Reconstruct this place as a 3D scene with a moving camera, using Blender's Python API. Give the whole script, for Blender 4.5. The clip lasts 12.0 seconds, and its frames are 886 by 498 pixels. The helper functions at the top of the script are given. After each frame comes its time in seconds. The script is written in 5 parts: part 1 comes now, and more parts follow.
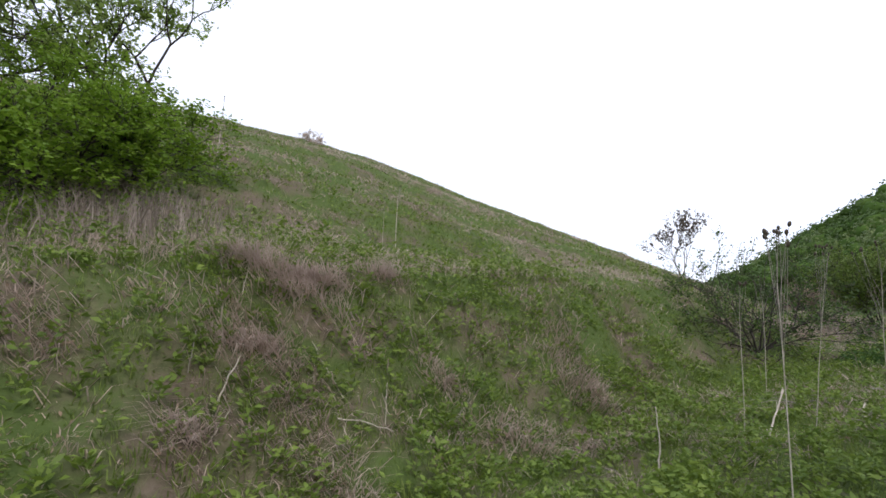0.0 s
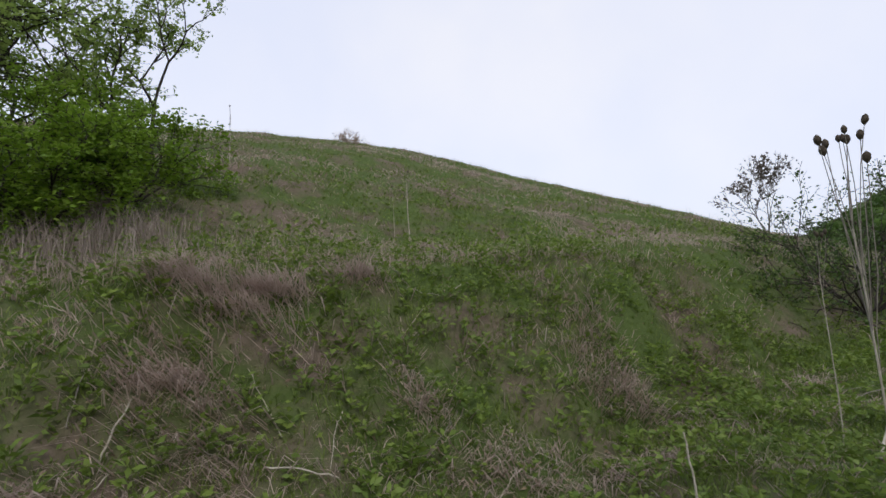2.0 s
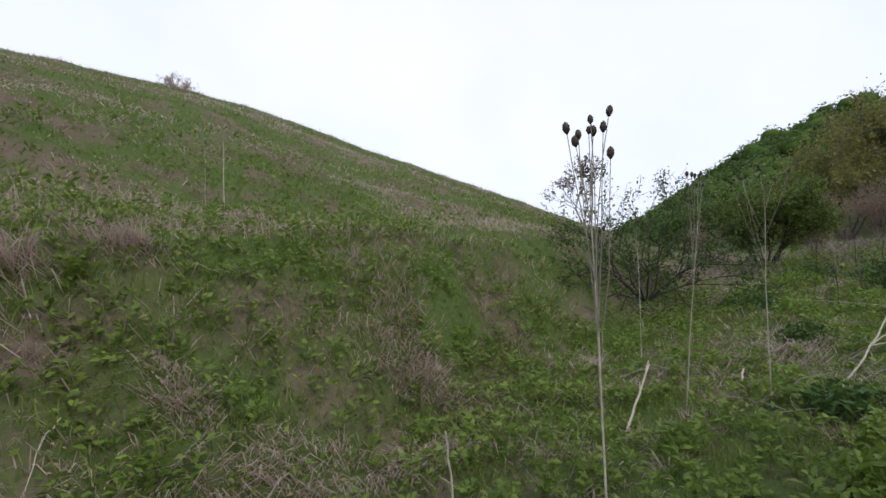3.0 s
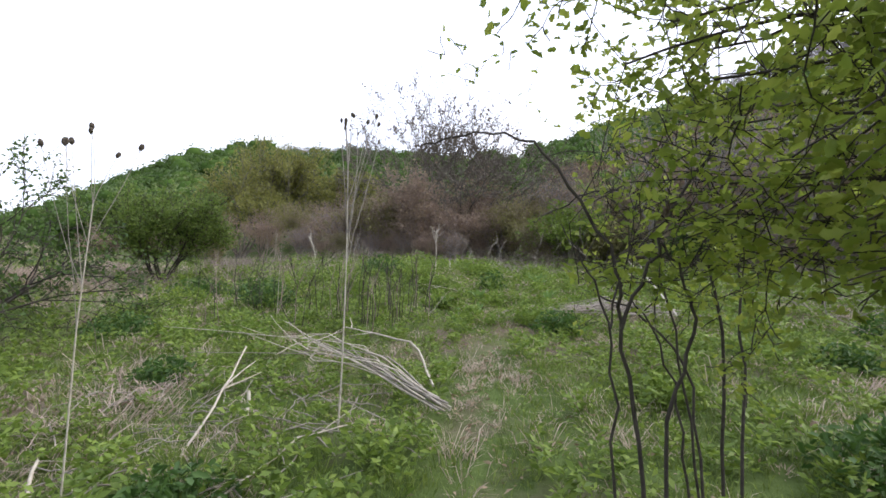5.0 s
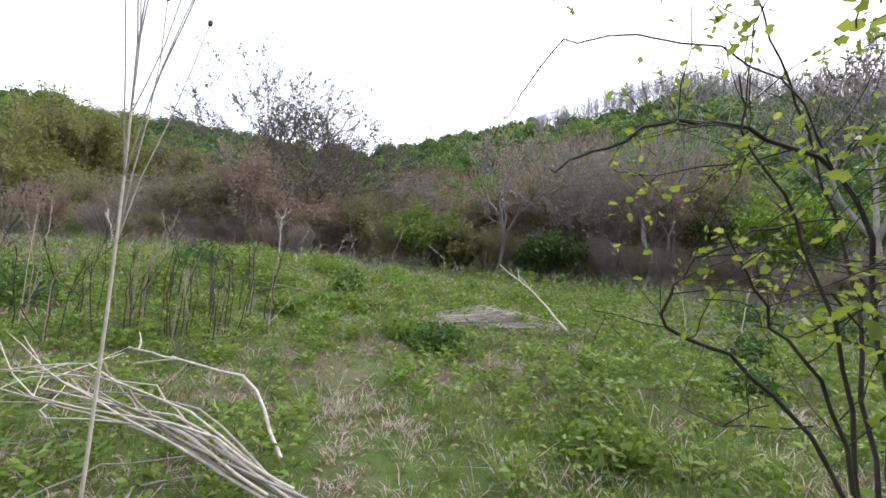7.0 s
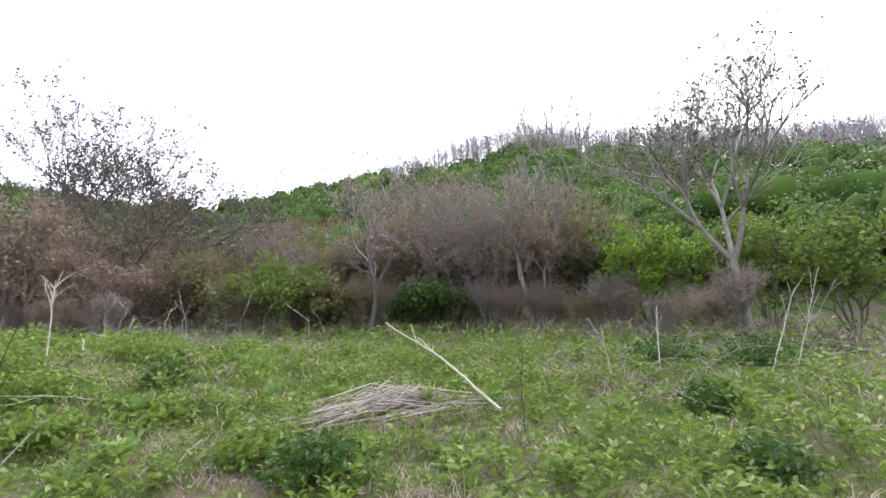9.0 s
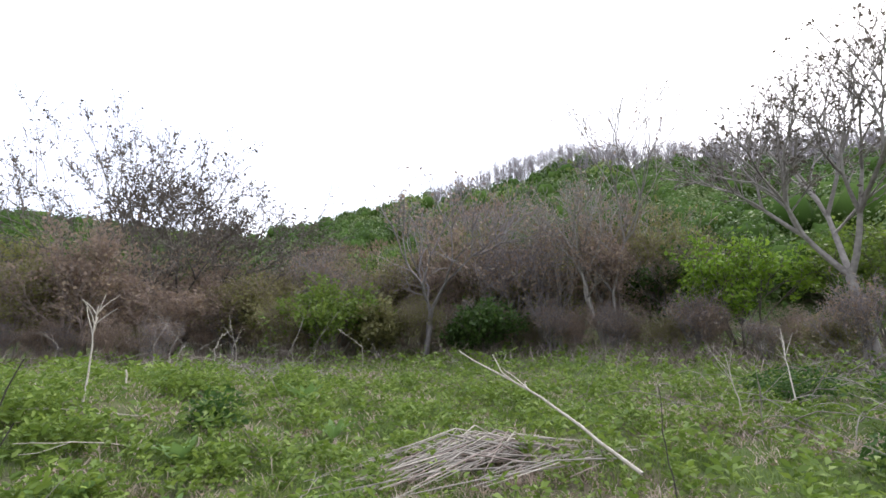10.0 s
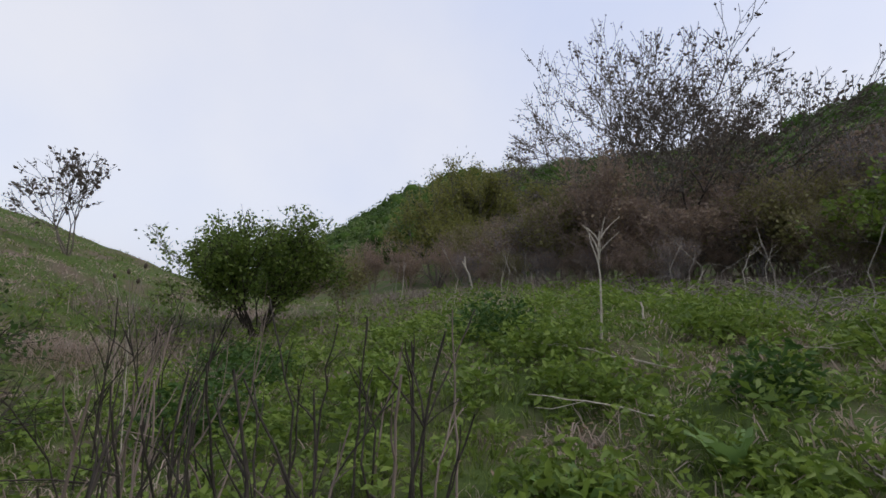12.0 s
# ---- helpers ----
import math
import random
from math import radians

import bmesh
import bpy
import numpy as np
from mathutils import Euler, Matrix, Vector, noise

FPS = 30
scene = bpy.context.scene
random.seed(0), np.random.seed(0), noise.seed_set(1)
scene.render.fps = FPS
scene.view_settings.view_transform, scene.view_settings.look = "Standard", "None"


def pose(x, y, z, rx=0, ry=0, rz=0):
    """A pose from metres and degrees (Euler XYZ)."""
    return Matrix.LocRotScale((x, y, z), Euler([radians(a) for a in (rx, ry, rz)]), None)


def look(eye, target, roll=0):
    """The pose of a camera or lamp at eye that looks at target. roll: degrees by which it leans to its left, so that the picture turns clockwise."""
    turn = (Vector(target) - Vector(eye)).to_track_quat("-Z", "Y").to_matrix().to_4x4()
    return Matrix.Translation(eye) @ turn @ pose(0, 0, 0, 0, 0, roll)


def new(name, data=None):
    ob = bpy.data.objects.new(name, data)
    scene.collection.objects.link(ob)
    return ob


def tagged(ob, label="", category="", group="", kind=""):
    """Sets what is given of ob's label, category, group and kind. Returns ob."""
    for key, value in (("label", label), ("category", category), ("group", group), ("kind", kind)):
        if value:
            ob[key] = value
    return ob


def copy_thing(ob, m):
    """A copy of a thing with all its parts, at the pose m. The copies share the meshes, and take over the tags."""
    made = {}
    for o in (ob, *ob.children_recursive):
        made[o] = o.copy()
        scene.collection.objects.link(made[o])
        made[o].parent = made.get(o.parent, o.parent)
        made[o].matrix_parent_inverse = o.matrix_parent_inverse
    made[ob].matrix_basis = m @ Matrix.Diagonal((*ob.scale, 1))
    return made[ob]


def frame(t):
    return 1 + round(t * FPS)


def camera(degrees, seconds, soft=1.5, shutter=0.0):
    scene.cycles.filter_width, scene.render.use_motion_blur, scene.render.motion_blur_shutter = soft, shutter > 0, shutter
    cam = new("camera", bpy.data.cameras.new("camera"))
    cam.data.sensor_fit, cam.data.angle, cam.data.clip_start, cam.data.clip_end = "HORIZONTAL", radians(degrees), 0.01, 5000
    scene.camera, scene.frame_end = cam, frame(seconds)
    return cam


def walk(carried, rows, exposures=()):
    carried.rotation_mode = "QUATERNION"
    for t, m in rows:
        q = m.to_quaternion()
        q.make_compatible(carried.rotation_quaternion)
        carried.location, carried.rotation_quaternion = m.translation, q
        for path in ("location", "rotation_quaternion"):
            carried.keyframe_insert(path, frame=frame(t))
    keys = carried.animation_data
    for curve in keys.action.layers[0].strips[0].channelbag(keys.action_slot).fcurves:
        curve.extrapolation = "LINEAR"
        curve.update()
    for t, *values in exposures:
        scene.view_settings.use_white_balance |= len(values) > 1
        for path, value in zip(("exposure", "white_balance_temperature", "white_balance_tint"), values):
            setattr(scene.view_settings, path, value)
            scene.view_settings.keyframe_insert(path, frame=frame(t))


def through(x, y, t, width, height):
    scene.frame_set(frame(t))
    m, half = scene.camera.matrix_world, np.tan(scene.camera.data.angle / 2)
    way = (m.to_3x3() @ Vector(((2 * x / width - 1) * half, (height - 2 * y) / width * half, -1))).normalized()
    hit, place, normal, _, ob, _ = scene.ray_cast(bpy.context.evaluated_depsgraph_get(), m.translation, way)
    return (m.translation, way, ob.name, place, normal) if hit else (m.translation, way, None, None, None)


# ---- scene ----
# ---- camera ----
cam = camera(86.2, 12.0, soft=1.6)
walk(cam, [
    (0, pose(-0.000, 0.000, 1.503, 97.50, -3.27, 0.00)),
    (0.5, pose(0.295, 0.332, 1.533, 99.12, -0.68, -8.81)),
    (1, pose(0.522, 0.567, 1.589, 101.61, 1.36, -8.58)),
    (1.5, pose(0.780, 0.881, 1.641, 95.26, 1.23, 1.66)),
    (2, pose(1.029, 1.254, 1.630, 96.02, 2.59, 9.16)),
    (2.5, pose(1.226, 1.414, 1.603, 98.40, 6.50, 22.06)),
    (3, pose(1.548, 1.696, 1.679, 92.58, 0.37, -8.43)),
    (3.2, pose(1.759, 1.829, 1.662, 93.52, 0.81, -23.25)),
    (3.5, pose(2.013, 1.974, 1.690, 95.27, 2.11, -43.18)),
    (3.7, pose(2.148, 2.064, 1.731, 92.25, 0.39, -53.29)),
    (5.3, pose(3.276, 2.936, 1.840, 95.91, -3.77, -76.43)),
    (5.5, pose(3.356, 3.009, 1.865, 96.40, -4.24, -79.76)),
    (6, pose(3.695, 3.119, 1.853, 98.38, 1.03, -82.25)),
    (6.5, pose(4.193, 3.311, 1.836, 97.54, -0.80, -85.73)),
    (7, pose(4.549, 3.435, 1.836, 96.20, -4.87, -91.50)),
    (7.2, pose(4.730, 3.455, 1.854, 95.27, -0.91, -93.27)),
    (8.8, pose(6.218, 3.482, 2.081, 102.24, 2.34, -106.35)),
    (9, pose(6.369, 3.487, 2.076, 102.67, 2.33, -107.27)),
    (9.5, pose(6.880, 3.579, 2.174, 105.76, -0.93, -108.79)),
    (10, pose(7.374, 3.678, 2.212, 105.67, 2.06, -102.20)),
    (10.5, pose(7.813, 3.780, 2.274, 104.43, 2.00, -88.27)),
    (11, pose(8.296, 3.975, 2.435, 102.21, -0.59, -70.66)),
    (11.3, pose(8.539, 4.076, 2.450, 100.59, 2.01, -59.05)),
    (11.5, pose(8.731, 4.073, 2.484, 100.54, 0.02, -53.19)),
    (12, pose(9.085, 4.194, 2.468, 96.42, -0.74, -45.38)),
], exposures=[(0.0, 0.1), (0.4, -0.35), (1.0, -0.75), (2.0, -0.4), (3.0, -0.2), (3.7, -0.3), (5.3, 0.8), (7.2, 0.9), (8.8, 1.15), (9.6, 1.15), (10.3, 0.35), (11.0, -0.18), (11.5, -0.3), (12.0, -0.55)])

# ---- sky and sun: bright overcast ----
SUN_EL, SUN_AZ = 48.0, 150.0
world = bpy.data.worlds.new("overcast_sky")
scene.world = world
world.use_nodes = True
wn, wl = world.node_tree.nodes, world.node_tree.links
wn.clear()
sky = wn.new("ShaderNodeTexSky")
sky.sky_type, sky.sun_disc = "NISHITA", False
sky.sun_elevation, sky.sun_rotation = radians(SUN_EL), radians(SUN_AZ)
sky.dust_density = 4.0
sky_bg = wn.new("ShaderNodeBackground")
sky_bg.inputs["Strength"].default_value = 0.05
wl.new(sky.outputs["Color"], sky_bg.inputs["Color"])
cloud_noise = wn.new("ShaderNodeTexNoise")
cloud_noise.inputs["Scale"].default_value = 1.6
cloud_noise.inputs["Detail"].default_value = 5.0
coord = wn.new("ShaderNodeTexCoord")
wl.new(coord.outputs["Generated"], cloud_noise.inputs["Vector"])
ramp = wn.new("ShaderNodeValToRGB")
ramp.color_ramp.elements[0].position, ramp.color_ramp.elements[0].color = 0.3, (0.73, 0.79, 1.0, 1)
ramp.color_ramp.elements[1].position, ramp.color_ramp.elements[1].color = 0.7, (0.93, 0.93, 1.0, 1)
wl.new(cloud_noise.outputs["Fac"], ramp.inputs["Fac"])
cloud_bg = wn.new("ShaderNodeBackground")
cloud_bg.inputs["Strength"].default_value = 1.15
wl.new(ramp.outputs["Color"], cloud_bg.inputs["Color"])
add = wn.new("ShaderNodeAddShader")
out = wn.new("ShaderNodeOutputWorld")
wl.new(sky_bg.outputs[0], add.inputs[0])
wl.new(cloud_bg.outputs[0], add.inputs[1])
wl.new(add.outputs[0], out.inputs["Surface"])

sun = new("sun", bpy.data.lights.new("sun", "SUN"))
sun.data.energy, sun.data.angle, sun.data.color = 1.3, radians(25), (1.0, 0.95, 0.88)
a, e = radians(SUN_AZ), radians(SUN_EL)
sun.matrix_world = look((60 * math.sin(a), 60 * math.cos(a), 60 * math.tan(e)), (0, 0, 0))

RNG = np.random.default_rng(7)


# ---- materials ----
def material(name):
    m = bpy.data.materials.new(name)
    m.use_nodes = True
    m.node_tree.nodes.clear()
    return m, m.node_tree.nodes, m.node_tree.links


def colour_ramp(nodes, colours):
    r = nodes.new("ShaderNodeValToRGB")
    els = r.color_ramp.elements
    while len(els) < len(colours):
        els.new(0.5)
    for i, c in enumerate(colours):
        els[i].position, els[i].color = i / (len(colours) - 1), (*c, 1)
    return r


def mat_leaf(name, colours, through=0.35, rough=0.5, patch=0.35, scale=1.7, gloss=0.3):
    """Foliage: every leaf takes its own shade, drifting from patch to patch, and lets light through."""
    m, n, l = material(name)
    geo = n.new("ShaderNodeNewGeometry")
    noi = n.new("ShaderNodeTexNoise")
    noi.inputs["Scale"].default_value = scale
    noi.inputs["Detail"].default_value = 5
    l.new(geo.outputs["Position"], noi.inputs["Vector"])
    mix = n.new("ShaderNodeMix")
    mix.inputs["Factor"].default_value = patch
    l.new(geo.outputs["Random Per Island"], mix.inputs["A"])
    l.new(noi.outputs["Fac"], mix.inputs["B"])
    r = colour_ramp(n, colours)
    l.new(mix.outputs["Result"], r.inputs["Fac"])
    p = n.new("ShaderNodeBsdfPrincipled")
    p.inputs["Roughness"].default_value = rough
    p.inputs["Specular IOR Level"].default_value = gloss
    l.new(r.outputs["Color"], p.inputs["Base Color"])
    t = n.new("ShaderNodeBsdfTranslucent")
    l.new(r.outputs["Color"], t.inputs["Color"])
    s = n.new("ShaderNodeMixShader")
    s.inputs["Fac"].default_value = through
    o = n.new("ShaderNodeOutputMaterial")
    l.new(p.outputs[0], s.inputs[1])
    l.new(t.outputs[0], s.inputs[2])
    l.new(s.outputs[0], o.inputs["Surface"])
    return m


def mat_bark(name, dark, light, scale=14, rough=0.85):
    m, n, l = material(name)
    geo = n.new("ShaderNodeNewGeometry")
    noi = n.new("ShaderNodeTexNoise")
    noi.inputs["Scale"].default_value = scale
    noi.inputs["Detail"].default_value = 6
    l.new(geo.outputs["Position"], noi.inputs["Vector"])
    mix = n.new("ShaderNodeMix")
    mix.inputs["Factor"].default_value = 0.3
    l.new(noi.outputs["Fac"], mix.inputs["A"])
    l.new(geo.outputs["Random Per Island"], mix.inputs["B"])
    r = colour_ramp(n, [dark, light])
    r.color_ramp.elements[0].position, r.color_ramp.elements[1].position = 0.3, 0.7
    l.new(mix.outputs["Result"], r.inputs["Fac"])
    p = n.new("ShaderNodeBsdfPrincipled")
    p.inputs["Roughness"].default_value = rough
    p.inputs["Specular IOR Level"].default_value = 0.25
    l.new(r.outputs["Color"], p.inputs["Base Color"])
    b = n.new("ShaderNodeBump")
    b.inputs["Strength"].default_value, b.inputs["Distance"].default_value = 0.5, 0.01
    l.new(noi.outputs["Fac"], b.inputs["Height"])
    l.new(b.outputs[0], p.inputs["Normal"])
    o = n.new("ShaderNodeOutputMaterial")
    l.new(p.outputs[0], o.inputs["Surface"])
    return m


def mat_ground():
    """Meadow soil: mossy green, straw thatch and bare earth in patches."""
    m, n, l = material("meadow_ground")
    geo = n.new("ShaderNodeNewGeometry")
    big, small = n.new("ShaderNodeTexNoise"), n.new("ShaderNodeTexNoise")
    for noi, sc, de in ((big, 0.7, 6), (small, 9.0, 8)):
        noi.inputs["Scale"].default_value, noi.inputs["Detail"].default_value = sc, de
        noi.inputs["Roughness"].default_value = 0.65
        l.new(geo.outputs["Position"], noi.inputs["Vector"])
    # both ramps kept dark so gaps between the tussocks read as shade
    g = colour_ramp(n, [(0.036, 0.052, 0.017), (0.072, 0.105, 0.03), (0.11, 0.15, 0.047)])
    d = colour_ramp(n, [(0.055, 0.043, 0.033), (0.13, 0.104, 0.078), (0.22, 0.18, 0.135)])
    l.new(small.outputs["Fac"], g.inputs["Fac"])
    l.new(small.outputs["Fac"], d.inputs["Fac"])
    f = n.new("ShaderNodeMapRange")
    f.inputs["From Min"].default_value, f.inputs["From Max"].default_value = 0.46, 0.62
    l.new(big.outputs["Fac"], f.inputs["Value"])
    mix = n.new("ShaderNodeMix")
    mix.data_type = "RGBA"
    l.new(f.outputs[0], mix.inputs["Factor"])
    l.new(g.outputs["Color"], mix.inputs["A"])
    l.new(d.outputs["Color"], mix.inputs["B"])
    p = n.new("ShaderNodeBsdfPrincipled")
    p.inputs["Roughness"].default_value = 0.95
    p.inputs["Specular IOR Level"].default_value = 0.1
    l.new(mix.outputs["Result"], p.inputs["Base Color"])
    b = n.new("ShaderNodeBump")
    b.inputs["Strength"].default_value, b.inputs["Distance"].default_value = 0.8, 0.06
    l.new(small.outputs["Fac"], b.inputs["Height"])
    l.new(b.outputs[0], p.inputs["Normal"])
    o = n.new("ShaderNodeOutputMaterial")
    l.new(p.outputs[0], o.inputs["Surface"])
    return m


M_GROUND = mat_ground()
M_GRASS = mat_leaf("grass_blades", [(0.058, 0.098, 0.022), (0.138, 0.198, 0.04), (0.25, 0.305, 0.075)], patch=0.5)
M_HERB = mat_leaf("herb_leaves", [(0.06, 0.11, 0.023), (0.152, 0.228, 0.038), (0.285, 0.365, 0.075)], 0.4, patch=0.5)
M_NETTLE = mat_leaf("nettle_leaves", [(0.035, 0.08, 0.018), (0.075, 0.145, 0.03)])
M_STRAW = mat_leaf("dry_grass", [(0.32, 0.245, 0.20), (0.46, 0.365, 0.31), (0.64, 0.53, 0.47)], 0.45)
M_SCRUB = mat_leaf("dead_scrub", [(0.13, 0.10, 0.085), (0.22, 0.18, 0.15), (0.33, 0.28, 0.23)], 0.15)
M_LITTER = mat_leaf("dead_leaf_litter", [(0.13, 0.085, 0.055), (0.26, 0.185, 0.125), (0.36, 0.28, 0.2)], 0.1)
M_STALK = mat_bark("bleached_stalk", (0.28, 0.24, 0.19), (0.52, 0.48, 0.41), 30)
M_STALK_GREY = mat_bark("grey_stalk", (0.17, 0.15, 0.13), (0.32, 0.29, 0.25), 30)
M_HEAD = mat_bark("teasel_head", (0.035, 0.028, 0.022), (0.10, 0.08, 0.06), 60)
M_THORN = mat_bark("thorn_bark", (0.022, 0.018, 0.016), (0.07, 0.06, 0.05), 25)
M_BARK = mat_bark("tree_bark", (0.07, 0.06, 0.05), (0.16, 0.14, 0.12), 12)
M_BARK_PALE = mat_bark("pale_bark", (0.14, 0.125, 0.11), (0.30, 0.275, 0.25), 12)
M_TWIG = mat_bark("brown_twigs", (0.16, 0.123, 0.106), (0.30, 0.238, 0.205), 10)
M_TWIG_GREY = mat_bark("grey_twigs", (0.14, 0.122, 0.12), (0.27, 0.245, 0.245), 10)
M_BUD = mat_leaf("brown_buds", [(0.195, 0.137, 0.105), (0.29, 0.21, 0.158), (0.335, 0.275, 0.165)], 0.45)
M_WOOD_DARK = mat_leaf("dark_woodland_leaves", [(0.03, 0.062, 0.015), (0.062, 0.11, 0.024), (0.11, 0.165, 0.038)], 0.3, patch=0.6, scale=0.22)
# greens greyed to put the haze of distance into the leaf colour
M_WOOD_MID = mat_leaf("hazed_woodland_leaves", [(0.058, 0.095, 0.03), (0.115, 0.162, 0.05), (0.185, 0.228, 0.075)], 0.35, patch=0.6, scale=0.22)
M_WOOD_BRIGHT = mat_leaf("young_woodland_leaves", [(0.10, 0.15, 0.035), (0.175, 0.235, 0.055), (0.26, 0.315, 0.09)], 0.4, patch=0.6, scale=0.22)
M_WOOD_BROWN = mat_leaf("budding_woodland_twigs", [(0.10, 0.066, 0.048), (0.18, 0.125, 0.085), (0.23, 0.19, 0.10)], 0.3, patch=0.6, scale=0.22)
# dark green for the crown cores, standing in for shade between leaves
M_CROWN_SHADE = mat_leaf("crown_shade", [(0.03, 0.062, 0.015), (0.062, 0.11, 0.024), (0.09, 0.14, 0.032)], 0.1, 1.0, 0.6, 0.9, 0.05)
M_CREST = mat_bark("bare_crest_twigs", (0.17, 0.15, 0.155), (0.33, 0.30, 0.31), 10)
M_DOCK = mat_leaf("dock_leaves", [(0.09, 0.17, 0.04), (0.15, 0.25, 0.07), (0.22, 0.33, 0.11)], 0.35, rough=0.4)
M_BUSHLEAF = mat_leaf("bush_leaves", [(0.055, 0.10, 0.02), (0.12, 0.18, 0.035), (0.20, 0.26, 0.06)], 0.45)
M_SPRING = mat_leaf("bright_spring_leaves", [(0.085, 0.165, 0.016), (0.16, 0.27, 0.024), (0.25, 0.36, 0.05)], 0.45)
M_THORNLEAF = mat_leaf("hawthorn_leaves", [(0.11, 0.165, 0.026), (0.225, 0.29, 0.045), (0.36, 0.40, 0.085)], 0.58)
M_DARKLEAF = mat_leaf("dark_leaves", [(0.03, 0.062, 0.015), (0.06, 0.11, 0.024), (0.10, 0.155, 0.035)], 0.4)
M_MIDLEAF = mat_leaf("fresh_leaves", [(0.07, 0.12, 0.022), (0.135, 0.20, 0.034), (0.21, 0.275, 0.055)], 0.48)
M_TREELEAF = mat_leaf("elm_leaves", [(0.15, 0.235, 0.05), (0.24, 0.34, 0.075), (0.33, 0.42, 0.115)], 0.55)
M_WILLOW = mat_leaf("willow_leaves", [(0.125, 0.135, 0.036), (0.195, 0.20, 0.054), (0.265, 0.265, 0.082)], 0.5)
M_OLIVE = mat_leaf("olive_buds", [(0.13, 0.12, 0.05), (0.20, 0.19, 0.075), (0.26, 0.25, 0.10)], 0.45)
M_BUDLEAF = mat_leaf("unfolding_leaves", [(0.08, 0.065, 0.055), (0.15, 0.125, 0.10)], 0.3)


# ---- mesh building ----
def build(name, verts, loops, sizes, mat, smooth=False):
    """A mesh from flat arrays: corners of all faces in a row, and the faces' sizes."""
    me = bpy.data.meshes.new(name)
    verts, loops, sizes = np.asarray(verts, np.float32), np.asarray(loops, np.int32).ravel(), np.asarray(sizes, np.int32)
    me.vertices.add(len(verts))
    me.vertices.foreach_set("co", verts.ravel())
    me.loops.add(len(loops))
    me.loops.foreach_set("vertex_index", loops)
    me.polygons.add(len(sizes))
    starts = np.zeros(len(sizes), np.int32)
    starts[1:] = np.cumsum(sizes)[:-1]
    me.polygons.foreach_set("loop_start", starts)
    if smooth:
        me.polygons.foreach_set("use_smooth", np.ones(len(sizes), bool))
    me.update(calc_edges=True)
    me.materials.append(mat)
    return me


def thing(name, x, y, z, label, category, group="", turn=0.0, scale=1.0):
    ob = new(name)
    ob.empty_display_size = 0.1
    ob.matrix_basis = pose(x, y, z, 0, 0, turn) @ Matrix.Scale(scale, 4)
    return tagged(ob, label, category, group)


def part(name, me, parent, label=""):
    ob = new(name, me)
    ob.parent = parent
    return tagged(ob, label)


def unit(v):
    return v / np.maximum(np.linalg.norm(v, axis=-1, keepdims=True), 1e-9)


def blades(name, root, height, width, lean, mat, rng, toward=None):
    """Grass: a bent, tapering blade at every root."""
    n = len(root)
    ang = rng.uniform(0, 2 * np.pi, n)
    side = np.stack([np.cos(ang), np.sin(ang), np.zeros(n)], 1)
    la = rng.uniform(0, 2 * np.pi, n) if toward is None else toward
    out = np.stack([np.cos(la), np.sin(la), np.zeros(n)], 1) * (lean * height)[:, None]
    up = np.stack([np.zeros(n), np.zeros(n), height], 1)
    w = width[:, None] * 0.5
    v = np.empty((n, 5, 3))
    v[:, 0], v[:, 1] = root - side * w, root + side * w
    mid = root + up * 0.55 + out * 0.35
    v[:, 2], v[:, 3] = mid - side * w * 0.8, mid + side * w * 0.8
    v[:, 4] = root + up * (1 - 0.35 * np.minimum(lean, 1.2))[:, None] + out
    k = np.arange(n)[:, None] * 5
    loops = k + np.array([0, 1, 3, 2, 2, 3, 4])
    return build(name, v.reshape(-1, 3), loops, np.tile([4, 3], n), mat)


def leaf_mesh(name, centre, size, mat, rng, aspect=0.6, flat=0.0, fine=False, axis=None, face=None):
    """A leaf at every centre, turned at random; flat: how far it lies level."""
    n = len(centre)
    if axis is None:
        axis = unit(rng.normal(size=(n, 3)) * np.array([1, 1, 1 - 0.7 * flat]))
    else:
        flat = 0.9
    nor = unit(np.cross(axis, unit(rng.normal(size=(n, 3)) + np.array([0, 0, 0.01]))) + np.array([0, 0, 1.2 * flat]))
    if face is not None:
        nor = unit(face + rng.normal(size=(n, 3)) * 0.45)
        axis = unit(np.cross(nor, rng.normal(size=(n, 3))))
    side = unit(np.cross(nor, axis))
    nor = np.cross(axis, side)
    s = np.asarray(size)[:, None]
    if not fine:
        v = np.empty((n, 4, 3))
        v[:, 0] = centre - axis * s * 0.5
        v[:, 2] = centre + axis * s * 0.5
        fold = nor * s * 0.12
        v[:, 1] = centre + side * s * 0.5 * aspect + fold
        v[:, 3] = centre - side * s * 0.5 * aspect + fold
        loops = np.arange(n)[:, None] * 4 + np.arange(4)
        return build(name, v.reshape(-1, 3), loops, np.full(n, 4), mat)
    v = np.empty((n, 8, 3))
    for i, (la, lw, lf) in enumerate(((-0.5, 0, 0), (-0.2, 0.8, 0.1), (0.05, 0.55, 0.06), (0.2, 0.9, 0.1), (0.5, 0, -0.08), (0.2, -0.9, 0.1), (0.05, -0.55, 0.06), (-0.2, -0.8, 0.1))):
        v[:, i] = centre + axis * s * la + side * s * 0.5 * aspect * lw + nor * s * lf
    k = np.arange(n)[:, None] * 8
    loops = k + np.array([0, 1, 2, 3, 4, 0, 4, 5, 6, 7])
    return build(name, v.reshape(-1, 3), loops, np.tile([5, 5], n), mat)


